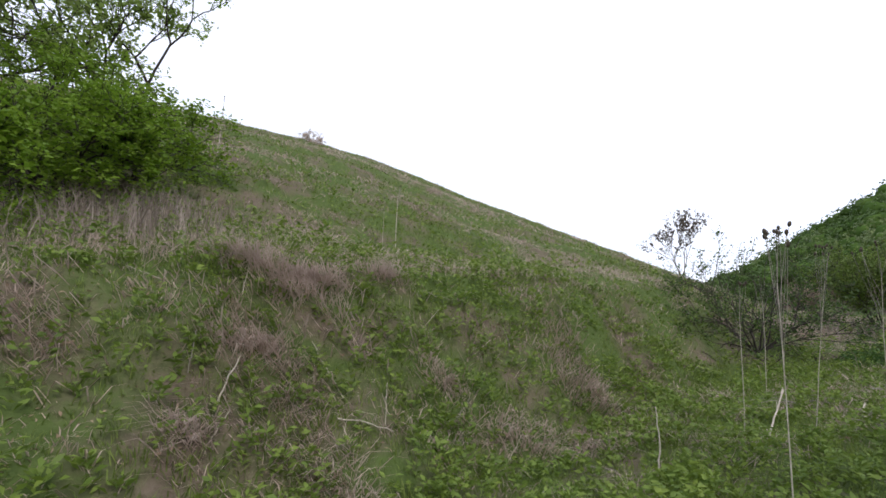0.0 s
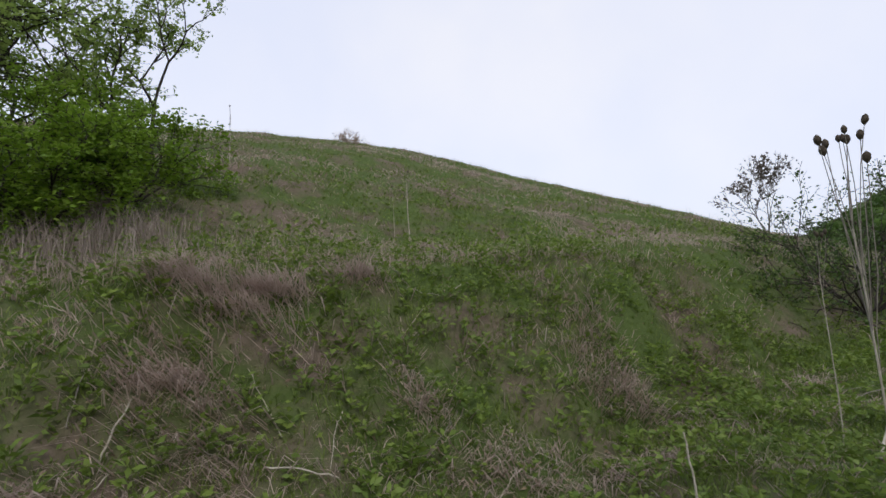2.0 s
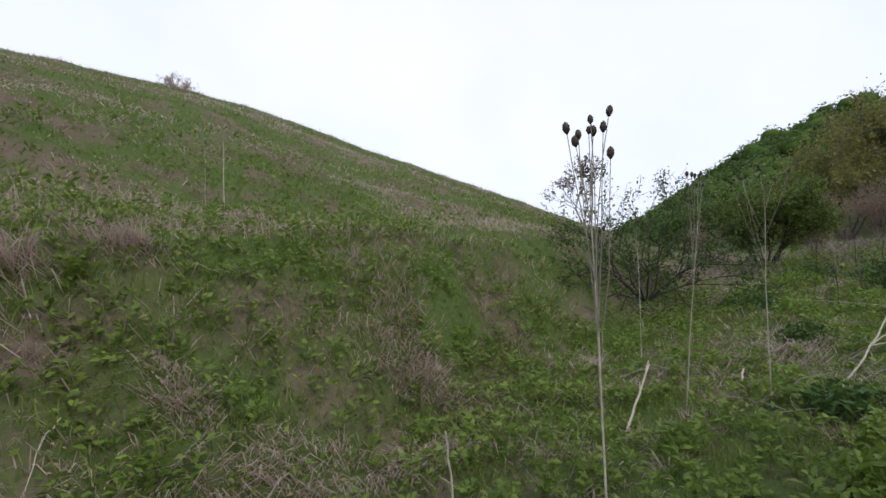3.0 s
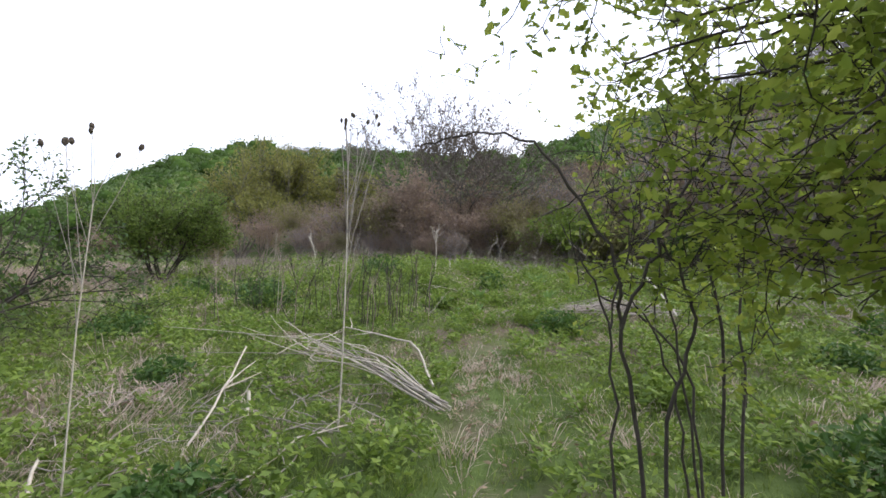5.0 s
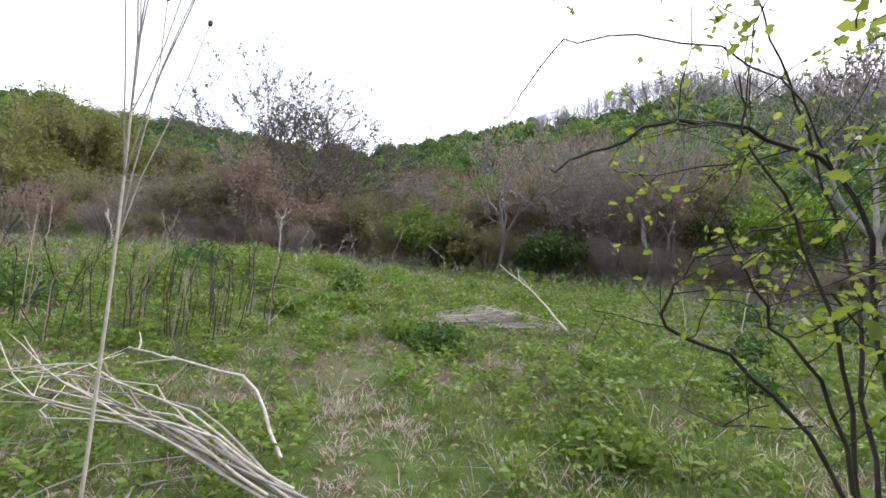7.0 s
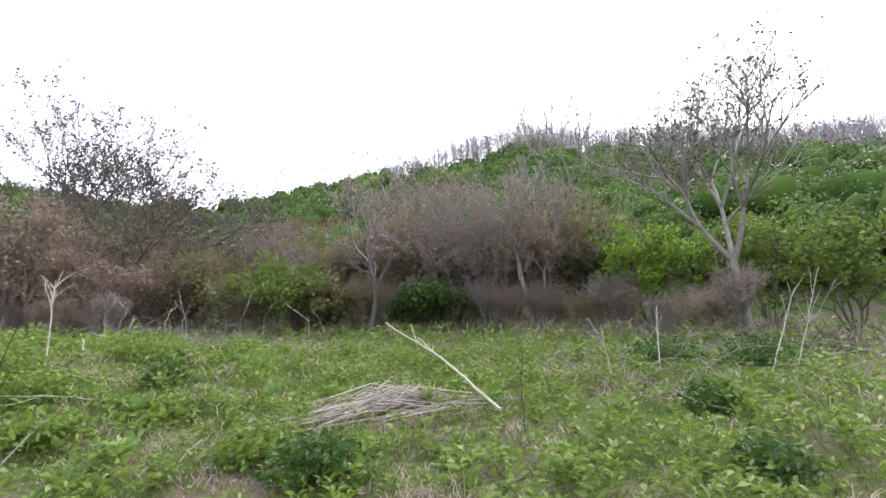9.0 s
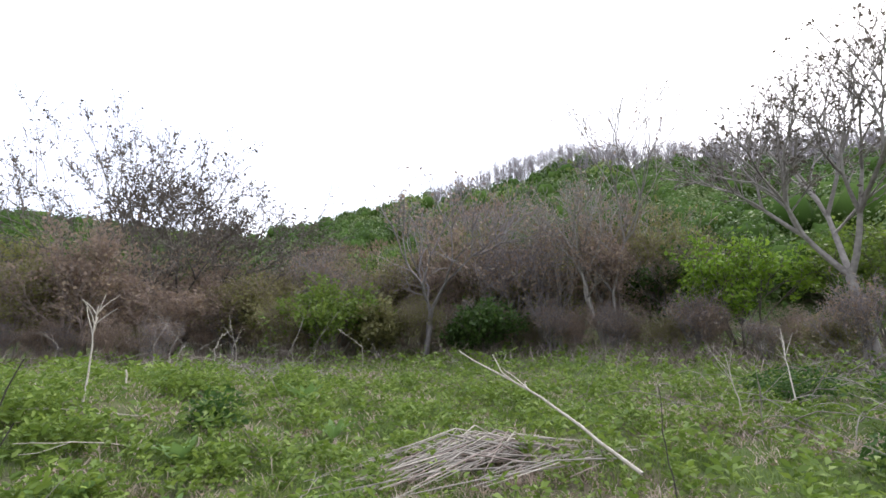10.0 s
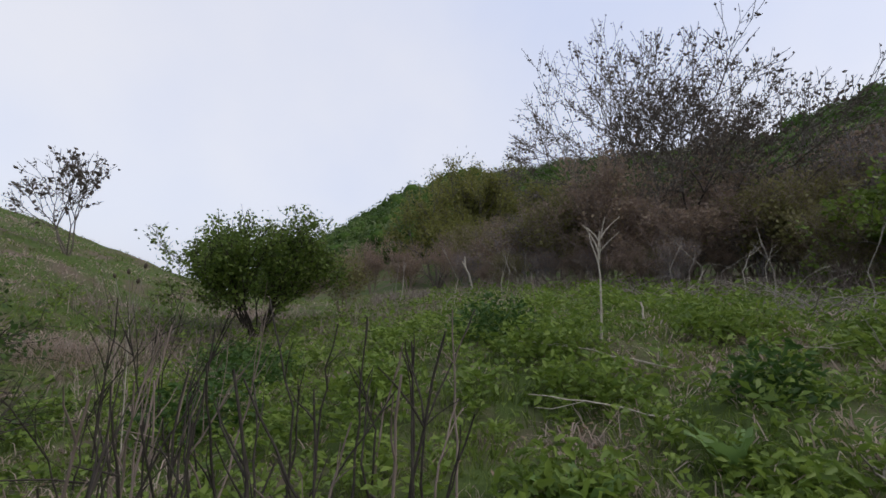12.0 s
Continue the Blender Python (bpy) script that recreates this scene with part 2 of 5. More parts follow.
def tubes(name, lines, mat, sides=4):
    """Round, tapering branches along lines of (points, radii)."""
    vs, ls, base = [], [], 0
    ang = np.arange(sides) * 2 * np.pi / sides
    ring = np.stack([np.cos(ang), np.sin(ang)], 1)
    for pts, rad in lines:
        pts = np.asarray(pts, float)
        t = np.gradient(pts, axis=0)
        t = unit(t)
        ref = np.array([0, 0, 1.0]) if abs(t[0][2]) < 0.8 else np.array([1.0, 0, 0])
        u = unit(np.cross(t, ref))
        w = np.cross(t, u)
        r = np.asarray(rad)[:, None, None]
        v = pts[:, None] + r * (u[:, None] * ring[None, :, :1] + w[:, None] * ring[None, :, 1:])
        vs.append(v.reshape(-1, 3))
        n = len(pts)
        i = (np.arange(n - 1)[:, None] * sides + np.arange(sides)[None]).ravel()
        j = (np.arange(n - 1)[:, None] * sides + (np.arange(sides)[None] + 1) % sides).ravel()
        ls.append(np.stack([i, j, j + sides, i + sides], 1) + base)
        base += n * sides
    loops = np.concatenate(ls)
    return build(name, np.concatenate(vs), loops, np.full(len(loops), 4), mat, True)


def bend(rng, start, way, length, r0, r1, n=5, wob=0.12, rise=0.0):
    """A wavering line that starts along way."""
    pts, d, p = [np.array(start, float)], unit(np.array(way, float)), np.array(start, float)
    for _ in range(n - 1):
        d = unit(d + rng.normal(size=3) * wob + np.array([0, 0, rise]))
        p = p + d * length / (n - 1)
        pts.append(p)
    return np.array(pts), np.linspace(r0, r1, n)


def grow(rng, start, way, length, radius, levels, kids, spread, shrink=0.62, wob=0.12, rise=0.05, first=0.3):
    """Limbs, branches and twigs: lines sorted by level."""
    done = []
    todo = [(np.array(start, float), np.array(way, float), length, radius, 0)]
    while todo:
        p, d, le, r, lv = todo.pop()
        pts, rad = bend(rng, p, d, le, r, r * (0.45 if lv < levels else 0.3), 6 if lv < 2 else 4, wob, rise)
        done.append((lv, pts, rad))
        if lv >= levels:
            continue
        for _ in range(kids[lv]):
            f = rng.uniform(first, 1.0) if lv else rng.uniform(max(first, 0.35), 1.0)
            i = f * (len(pts) - 1)
            k = min(int(i), len(pts) - 2)
            q = pts[k] + (pts[k + 1] - pts[k]) * (i - k)
            t = unit(pts[k + 1] - pts[k])
            side = unit(np.cross(t, rng.normal(size=3)))
            c = unit(t * math.cos(spread[lv]) + side * math.sin(spread[lv]))
            todo.append((q, c, le * shrink * rng.uniform(0.7, 1.2), max(r * 0.5, 0.002), lv + 1))
    return done


def fork(rng, start, way, length, radius, gens, spread=0.42, ratio=0.78, wob=0.07, rise=0.05, least=0.004, kids=(2, 3)):
    """A stem that splits at its end, again and again, into a domed crown of fine twigs."""
    done, todo = [], [(np.array(start, float), np.array(way, float), length, radius, 0)]
    while todo:
        p, d, le, r, g = todo.pop()
        tip = max(r * 0.72, least)
        pts, rad = bend(rng, p, d, le, r, tip, 4, wob, rise)
        done.append((g, pts, rad))
        if g >= gens:
            continue
        t = unit(pts[-1] - pts[-2])
        turn = rng.uniform(0, 2 * math.pi)
        n = rng.integers(kids[0], kids[1] + 1)
        u = unit(np.cross(t, np.array([0.31, 0.17, 0.93]) + rng.normal(size=3) * 0.2))
        w = np.cross(t, u)
        for k in range(n):
            a_ = turn + 2 * math.pi * k / n + rng.normal() * 0.35
            s_ = spread * rng.uniform(0.55, 1.25)
            c = t * math.cos(s_) + (u * math.cos(a_) + w * math.sin(a_)) * math.sin(s_)
            todo.append((pts[-1], c, le * ratio * rng.uniform(0.75, 1.2), max(r * 0.68, least), g + 1))
        if g >= 1 and rng.random() < 0.6:
            side = unit(np.cross(t, rng.normal(size=3)))
            todo.append((pts[rng.integers(1, 3)], unit(t * 0.6 + side), le * ratio * rng.uniform(0.5, 0.8), max(r * 0.45, least), min(g + 2, gens)))
    return done


def smooth_line(ctrl, n=14):
    """A flowing line through a few bends."""
    c = np.array(ctrl, float)
    c = np.concatenate([[2 * c[0] - c[1]], c, [2 * c[-1] - c[-2]]])
    out = []
    for t in np.linspace(0, len(c) - 3 - 1e-6, n):
        i, f_ = int(t), t - int(t)
        a_, b_, d_, e_ = c[i:i + 4]
        out.append(0.5 * (2 * b_ + (d_ - a_) * f_ + (2 * a_ - 5 * b_ + 4 * d_ - e_) * f_ ** 2 + (3 * b_ - a_ - 3 * d_ + e_) * f_ ** 3))
    return np.array(out)


def along(rng, lines, per, off):
    """Places strewn along twigs."""
    out = []
    for pts in lines:
        f = rng.uniform(0.15, 1, per) * (len(pts) - 1)
        k = np.minimum(f.astype(int), len(pts) - 2)
        out.append(pts[k] + (pts[k + 1] - pts[k]) * (f - k)[:, None] + rng.normal(size=(per, 3)) * off)
    return np.concatenate(out)


# ---- the lie of the land ----
HILL_AZ = [-180, -150, -110, -75, -58, -44, -30, -12, 5, 14, 22, 30, 40, 46, 180]
HILL_ON = [0, 0, 1, 1, 1, 1, 1, 1, 1, 1, 1, 0.9, 0.35, 0, 0]
FOOT_R = [3, 3, 2.6, 2.6, 2.8, 3.0, 3.2, 3.7, 4.3, 5.2, 7, 10, 15, 15, 15]
EDGE_R = [5.5, 5.5, 5.5, 5.5, 5.6, 5.7, 5.8, 6.5, 7.6, 9.2, 12, 16, 22, 22, 22]
EDGE_Z = [0.8, 0.8, 0.8, 0.9, 1.35, 1.8, 2.0, 1.95, 2.1, 2.3, 2.6, 2.6, 2.0, 2, 2]
TERR_R = [9, 9, 9, 9, 9, 9.3, 9.5, 10.5, 12, 14, 17, 21, 25, 25, 25]
TERR_Z = [1.5, 1.5, 1.5, 1.7, 2.2, 2.8, 3.1, 2.9, 2.9, 3.0, 3.4, 3.2, 2.0, 2, 2]
CREST_Z = [3, 4, 6, 9.0, 10.5, 11.6, 12.2, 11.5, 8.3, 6.7, 4.9, 3.6, 2.0, 2, 2]
WOOD_AZ = [-180, -40, 10, 24, 30, 34, 40, 47, 54, 60, 82, 90, 98, 102, 111, 118, 128, 134, 151, 156, 170, 180]
WOOD_EL = [7, 1, 1, 2, 5, 7, 10.5, 12.5, 13.5, 14, 15, 17, 19, 20, 22.5, 23.5, 21.5, 20, 15, 13.5, 9, 7]
WOOD_R = [70, 120, 120, 115, 110, 105, 105, 105, 105, 105, 100, 95, 90, 85, 80, 78, 74, 70, 60, 58, 60, 70]


def smooth(a, b, v):
    t = np.clip((v - a) / (b - a), 0, 1)
    return t * t * (3 - 2 * t)


def lumps(x, y):
    return (0.05 * np.sin(x * 1.9 + 1.3 * np.sin(y * 1.1)) * np.sin(y * 2.3 + 0.7 * np.sin(x * 1.7))
            + 0.03 * np.sin(x * 4.7 + 2.0 * np.sin(y * 3.1)) * np.sin(y * 5.1 + 1.1))


def height(x, y):
    x, y = np.asarray(x, float), np.asarray(y, float)
    xc = np.clip(x, -6, 27)
    z = 0.135 * xc - 0.03 * np.clip(y, -14, 16)
    # low rise in the meadow
    z = z + 0.55 * np.exp(-(((x - 14.5) / 3.6) ** 2 + ((y - 7.5) / 3.2) ** 2)) + 0.5 * np.exp(-(((x - 20) / 4) ** 2 + ((y - 13) / 4) ** 2))
    # grassy hill with its bank and terrace
    dx, dy = x - 0.5, y - 0.6
    r, az = np.hypot(dx, dy), np.degrees(np.arctan2(dx, dy))
    g = lambda tab: (np.interp(az - 6, HILL_AZ, tab) + np.interp(az, HILL_AZ, tab) * 1.5 + np.interp(az + 6, HILL_AZ, tab)) / 3.5
    rf, re, rt = g(FOOT_R), g(EDGE_R), g(TERR_R)
    ze, zt, zc = g(EDGE_Z), g(TERR_Z), g(CREST_Z)
    u = np.clip((r - rf) / (re - rf), 0, 1)
    rough = 0.11 * np.sin(x * 2.9 + 1.6 * np.sin(y * 2.2)) * np.sin(y * 3.7 + 1.3 * np.sin(x * 2.6 + 1)) + 0.05 * np.sin(x * 7.1 + 2 * np.sin(y * 4.9)) * np.sin(y * 6.3 + np.sin(x * 5.2))
    bank = (ze - z) * (0.62 * u + 0.38 * u * u * (3 - 2 * u)) + rough * np.clip(4 * u, 0, 1) * np.clip((re + 1.2 - r) / 1.2, 0.12, 1)
    terr = (zt - ze) * np.clip((r - re) / (rt - re), 0, 1)
    s = np.clip((r - rt) / (31 - rt), 0, 1)
    slope = (zc - zt) * (s * (1.25 - 0.25 * s))
    back = -0.12 * np.clip(r - 31, 0, 60)
    # trodden ledges that follow the contours of the slope
    wind = r * 1.9 + 1.6 * np.sin(az * 0.11) + 1.1 * np.sin(az * 0.31 + r * 0.4)
    ledge = (0.26 * np.abs(np.sin(wind * 0.5)) ** 0.6 + 0.07 * np.sin(x * 1.7 + np.sin(y * 1.3)) * np.sin(y * 1.9 + 0.8)) * np.clip((r - rt) / 2, 0, 1) * np.clip((40 - r) / 6, 0, 1)
    h = bank + terr + slope + back + ledge
    z = z + np.where(r > rf, np.maximum(h, -3), 0) * g(HILL_ON)
    # wooded hill across the valley
    dx, dy = x - 6, y - 3.5
    r, az = np.hypot(dx, dy), np.degrees(np.arctan2(dx, dy))
    el, rc = np.interp(az, WOOD_AZ, WOOD_EL), np.interp(az, WOOD_AZ, WOOD_R)
    foot = np.interp(az, [-180, 30, 60, 90, 180], [30, 45, 38, 24, 20])
    t = np.clip((r - foot) / (rc - foot), 0, 1.0)
    top = np.maximum(2 + rc * np.tan(np.radians(el)) - 3.2, 0)
    z = z + top * t * (0.7 + 0.3 * t) - 0.05 * np.clip(r - rc - 5, 0, 200)
    near = np.exp(-((r / 45) ** 2))
    return z + lumps(x, y) * (0.35 + 0.65 * near) * (1 + 3 * (r > 40))


def spaced(lo, a, b, step, hi):
    mid = np.arange(a, b, step)
    k = np.geomspace(step, 2200, 34)
    left = a - np.cumsum(np.diff(k, prepend=0))
    right = b + np.cumsum(np.diff(k, prepend=0))
    return np.concatenate([left[::-1][left[::-1] > lo], mid, right[right < hi]])


def make_ground():
    xs, ys = spaced(-2500, -12, 28, 0.17, 2500), spaced(-2500, -14, 34, 0.17, 2500)
    X, Y = np.meshgrid(xs, ys)
    v = np.stack([X, Y, height(X, Y)], -1).reshape(-1, 3)
    nx, ny = len(xs), len(ys)
    i = (np.arange(ny - 1)[:, None] * nx + np.arange(nx - 1)[None]).ravel()
    loops = np.stack([i, i + 1, i + nx + 1, i + nx], 1)
    ob = new("ground", build("ground", v, loops, np.full(len(loops), 4), M_GROUND, True))
    return tagged(ob, "uneven meadow ground rising to a grassy hill", "ground", kind="structure")


make_ground()

PATH = np.array([(0, 0), (1.0, 1.2), (2.1, 2.0), (3.3, 2.9), (4.7, 3.45), (6.2, 3.48), (7.8, 3.8), (9.1, 4.2)])
TRAIL = np.array([(4.4, 3.1), (6.3, 3.55), (7.6, 3.93), (8.7, 3.95)])


def dist_to(line, x, y):
    best = np.full(np.shape(x), 1e9)
    for (ax, ay), (bx, by) in zip(line[:-1], line[1:]):
        t = np.clip(((x - ax) * (bx - ax) + (y - ay) * (by - ay)) / ((bx - ax) ** 2 + (by - ay) ** 2), 0, 1)
        best = np.minimum(best, np.hypot(x - ax - t * (bx - ax), y - ay - t * (by - ay)))
    return best


def field(rng, n, box, near, far):
    """Places in a box whose distance from the walked line lies between near and far."""
    x, y = rng.uniform(box[0], box[1], n), rng.uniform(box[2], box[3], n)
    d = dist_to(PATH, x, y)
    k = (d >= near) & (d < far)
    return x[k], y[k]


# dry patches: centre, half sizes, strength
DRY = [(-2.0, 5.65, 0.75, 0.3, 1.0), (-1.65, 6.2, 0.4, 0.3, 1.0), (-1.8, 4.8, 0.6, 0.4, 1.0), (-0.86, 6.8, 0.35, 0.22, 0.9), (0.05, 5.74, 0.3, 0.25, 0.8), (2.12, 6.75, 0.55, 0.22, 1.0), (1.88, 7.5, 0.35, 0.45, 0.85), (1.31, 7.75, 0.3, 0.25, 0.7),
       (3.15, 10.0, 0.5, 0.4, 0.8), (4.3, 10.7, 0.6, 0.4, 0.7), (-3.3, 3.9, 0.4, 0.4, 0.8), (-2.83, 4.6, 0.4, 0.3, 0.7), (-0.35, 5.14, 0.35, 0.25, 0.7), (0.8, 5.3, 0.5, 0.2, 0.8), (2.03, 5.76, 0.35, 0.25, 0.8), (1.19, 5.51, 0.5, 0.2, 0.8),
       (-1.92, 3.8, 0.25, 0.25, 0.8), (-0.9, 4.26, 0.45, 0.22, 0.8), (-2.63, 3.13, 0.3, 0.4, 0.7), (-3.0, 7.6, 2.2, 0.4, 0.6), (1.0, 9.6, 2.2, 0.5, 0.4), (3.5, 8.4, 0.6, 0.3, 0.5), (7.3, 4.7, 0.7, 0.3, 0.5), (5.4, 5.9, 0.8, 0.3, 0.45), (6.2, 6.5, 0.8, 0.4, 0.5),
       (7.7, 3.92, 0.8, 0.22, 0.75), (11.4, 2.5, 1.2, 0.8, 0.8), (12.5, -0.8, 1.4, 0.7, 0.5), (11.2, -2.4, 1.2, 0.6, 0.6), (11.8, 5.65, 0.45, 0.25, 0.9), (13.1, 5.1, 0.5, 0.3, 0.8), (12.6, 4.3, 0.4, 0.25, 0.8), (16.5, 5.3, 2.0, 0.8, 0.7), (18.5, 3.5, 2.4, 1.0, 0.6),
       (7.0, 7.8, 1.2, 0.6, 0.5), (10.4, 14.3, 1.2, 0.8, 1.0), (15.5, 19, 1.6, 1.0, 1.0), (17.5, 11, 2.5, 1.2, 0.5), (9.6, 17.3, 1.0, 0.6, 1.0), (14.0, 24.2, 1.0, 0.7, 1.0), (10.2, 19.2, 0.8, 0.7, 1.0), (14.6, 26.0, 0.9, 0.9, 1.0), (13.2, 5.4, 0.6, 0.3, 0.7)]


def dryness(x, y):
    v = np.zeros(np.shape(x))
    for cx, cy, a, b, s in DRY:
        v = np.maximum(v, s * np.exp(-(((x - cx) / a) ** 2 + ((y - cy) / b) ** 2)))
    mott = np.sin(x * 2.3 + 1.4 * np.sin(y * 1.7)) * np.sin(y * 2.9 + 1.2 * np.sin(x * 1.9)) + 0.7 * np.sin(x * 5.3 + 2 * np.sin(y * 3.9)) * np.sin(y * 6.1 + 1.5 * np.sin(x * 4.3))
    hill = (y > 9 + 0.1 * np.abs(x)) & (x < 12)
    hr, ha = np.hypot(x - 0.5, y - 0.6), np.degrees(np.arctan2(x - 0.5, y - 0.6))
    band = np.sin(hr * 0.95 + 0.8 * np.sin(ha * 0.11) + 0.55 * np.sin(ha * 0.31 + hr * 0.4)) + 0.6 * np.sin(ha * 0.17 + hr * 0.35 + 1)
    v = np.maximum(v, np.where(hill, np.clip(0.3 + 0.34 * band + 0.16 * mott, 0, 0.95), np.where(x > 4.5, 0.12 + 0.27 * mott, 0.08 + 0.28 * mott)))
    r, az = np.hypot(x - 0.5, y - 0.6), np.degrees(np.arctan2(x - 0.5, y - 0.6))
    edge = np.interp(az, HILL_AZ, EDGE_R)
    v = np.maximum(v, 0.68 * np.exp(-((r - edge - 0.9) / 0.6) ** 2) * ((az > -60) & (az < 24)))
    v = np.maximum(v, 0.85 * np.exp(-(dist_to(TRAIL, x, y) / 0.17) ** 2) * (0.45 + 0.55 * smooth(6.2, 7.2, x)))
    return np.clip(v, 0, 1)


def ground_cover():
    rng = np.random.default_rng(11)
    # near, far, tussocks, box, blades each, height, width, tussock radius
    rings = [(0.0, 2.8, 15500, (-3, 12, -3, 7.5), 15, 0.13, 0.0065, 0.05), (2.8, 6.5, 28000, (-7, 16, -4, 11), 11, 0.15, 0.010, 0.07), (6.5, 13, 30000, (-12, 23, -8, 18), 9, 0.13, 0.014, 0.11), (13, 32, 40000, (-24, 30, -14, 36), 7, 0.13, 0.028, 0.2)]
    green, dry = [], []
    for near, far, n, box, per, h, w, rad in rings:
        x, y = field(rng, n, box, near, far)
        d = dryness(x, y)
        isdry = rng.random(len(x)) < d
        size = rng.uniform(0.45, 1.0, len(x)) * (0.6 + 0.7 * (0.5 + 0.5 * np.sin(x * 2.1 + 2 * np.sin(y * 1.6)) * np.sin(y * 2.7 + np.sin(x * 1.1))))
        size = size * np.where(rng.random(len(x)) < 0.12, 1.7, 1.0)
        size = np.where((dist_to(TRAIL, x, y) < 0.2) & (x > 6.4), size * 0.5, size) * np.where((x > 8.5) & (x < 19), 0.8, 1.0)
        for rows, k, hs, ws in ((green, ~isdry, 1.0, 1.0), (dry, isdry, 1.35, 0.9)):
            cx, cy, cz = (np.repeat(q[k], per) for q in (x, y, size))
            a_ = rng.uniform(0, 2 * np.pi, len(cx))
            r_ = np.abs(rng.normal(size=len(cx))) * rad * (0.6 + cz)
            bx, by = cx + np.cos(a_) * r_, cy + np.sin(a_) * r_
            root = np.stack([bx, by, height(bx, by) - 0.01], 1)
            rows.append((root, h * hs * cz * rng.uniform(0.45, 1.3, len(cx)), w * ws * rng.uniform(0.6, 1.4, len(cx)), a_ + rng.normal(size=len(cx)) * 0.7))
    for name, rows, mat, lean, label in (("meadow_grass", green, M_GRASS, (0.2, 1.1), "fresh green spring grass in tussocks over meadow and bank"), ("dry_grass", dry, M_STRAW, (0.7, 1.9), "dead straw-coloured grass lying in patches")):
        root, hh, ww, aa = (np.concatenate([r[i] for r in rows]) for i in range(4))
        ob = new(name, blades(name, root, hh, ww, rng.uniform(*lean, len(root)), mat, rng, aa))
        tagged(ob, label, "grass", kind="stuff")
    # rank dry stalks in the valley bottom
    x, y = rng.normal(13.5, 3.0, 3600), rng.normal(15.6, 2.4, 3600)
    k = (np.sin(x * 1.3 + np.sin(y)) * np.sin(y * 1.1 + 0.5) > -0.1) & (dist_to(PATH, x, y) > 4.5)
    x, y = x[k], y[k]
    ob = new("rank_weeds", blades("rank_weeds", np.stack([x, y, height(x, y) - 0.02], 1), rng.uniform(0.2, 0.75, len(x)), rng.uniform(0.008, 0.018, len(x)), rng.uniform(0.2, 1.1, len(x)), M_SCRUB, rng))
    tagged(ob, "rank brown weeds round the bush in the valley", "weeds", kind="stuff")
    # long dead grass hanging over the bank
    bx, by, bl = [], [], []
    for cx, cy, sx, sy, n, ln in [(-2.0, 5.62, 0.5, 0.12, 1500, 0.42), (-1.65, 6.15, 0.25, 0.10, 900, 0.42), (-1.8, 4.85, 0.4, 0.25, 1700, 0.34), (-0.86, 6.8, 0.22, 0.1, 500, 0.3), (2.12, 6.75, 0.4, 0.12, 800, 0.34), (1.88, 7.45, 0.22, 0.3, 700, 0.28), (0.05, 5.74, 0.18, 0.12, 400, 0.26),
                                  (-3.3, 3.9, 0.25, 0.2, 500, 0.3), (-0.9, 4.26, 0.3, 0.12, 500, 0.28), (-1.92, 3.8, 0.15, 0.12, 350, 0.3), (1.0, 5.35, 0.4, 0.12, 700, 0.28), (2.05, 5.76, 0.25, 0.15, 500, 0.26), (10.4, 14.3, 0.7, 0.35, 1500, 0.5), (15.5, 19.0, 0.9, 0.5, 1200, 0.7), (6.3, 6.5, 0.5, 0.3, 250, 0.35)]:
        n = int(n * 0.4)
        bx.append(rng.normal(cx, sx, n))
        by.append(rng.normal(cy, sy, n))
        bl.append(ln * rng.uniform(0.5, 1.2, n) * 0.8)
    bx, by, bl = np.concatenate(bx), np.concatenate(by), np.concatenate(bl)
    ob = new("hanging_dry_grass", blades("hanging_dry_grass", np.stack([bx, by, height(bx, by)], 1), bl, rng.uniform(0.008, 0.016, len(bx)), rng.uniform(1.1, 2.2, len(bx)), M_STRAW, rng, rng.normal(-1.57, 0.6, len(bx))))
    tagged(ob, "pale pinkish dead grass hanging down the bank", "grass", kind="stuff")
    # broad-leaved herbs between the grass
    cs, sz = [], []
    for near, far, n, box, s in ((0.3, 3.0, 62000, (-3, 12.5, -3, 7.5), 0.034), (3.0, 7, 60000, (-7, 17, -4, 11), 0.05), (7, 15, 50000, (-12, 24, -9, 19), 0.085)):
        x, y = field(rng, n, box, near, far)
        m = 0.5 + 0.5 * np.sin(x * 1.45 + 1.7 * np.sin(y * 0.9 + 0.4)) * np.sin(y * 1.8 + 1.2 * np.sin(x * 0.8))
        k = (rng.random(len(x)) < m ** 1.5 * (1 - dryness(x, y)) * 1.25) & ((dist_to(TRAIL, x, y) > 0.18) | (x < 6.4))
        x, y, m = x[k], y[k], m[k]
        z = height(x, y) + rng.uniform(0.01, 0.06 + 0.15 * m)
        cs.append(np.stack([x, y, z], 1))
        sz.append(s * rng.uniform(0.6, 1.5, len(x)))
    ob = new("meadow_herbs", leaf_mesh("meadow_herbs", np.concatenate(cs), np.concatenate(sz), M_HERB, rng, 0.55, 0.6))
    tagged(ob, "low leafy green weeds among the grass", "weeds", kind="stuff")
    # leafy weeds, each a spray of leaves about its stem
    cs, ax, sz = [], [], []
    for near, far, n, box, per, s in ((0.3, 3.2, 9000, (-3, 13, -3, 7.8), 18, 0.07), (3.2, 7.5, 16000, (-7, 17, -4, 11.5), 13, 0.085), (7.5, 14, 10000, (-12, 24, -9, 18), 8, 0.12)):
        x, y = field(rng, n, box, near, far)
        m = np.clip(0.45 + 0.6 * np.sin(x * 2.6 + 1.7 * np.sin(y * 1.9 + 0.4)) * np.sin(y * 3.1 + 1.2 * np.sin(x * 1.8)) + 0.35 * np.sin(x * 6.5 + y * 2.0) * np.sin(y * 7.0), 0, 1)
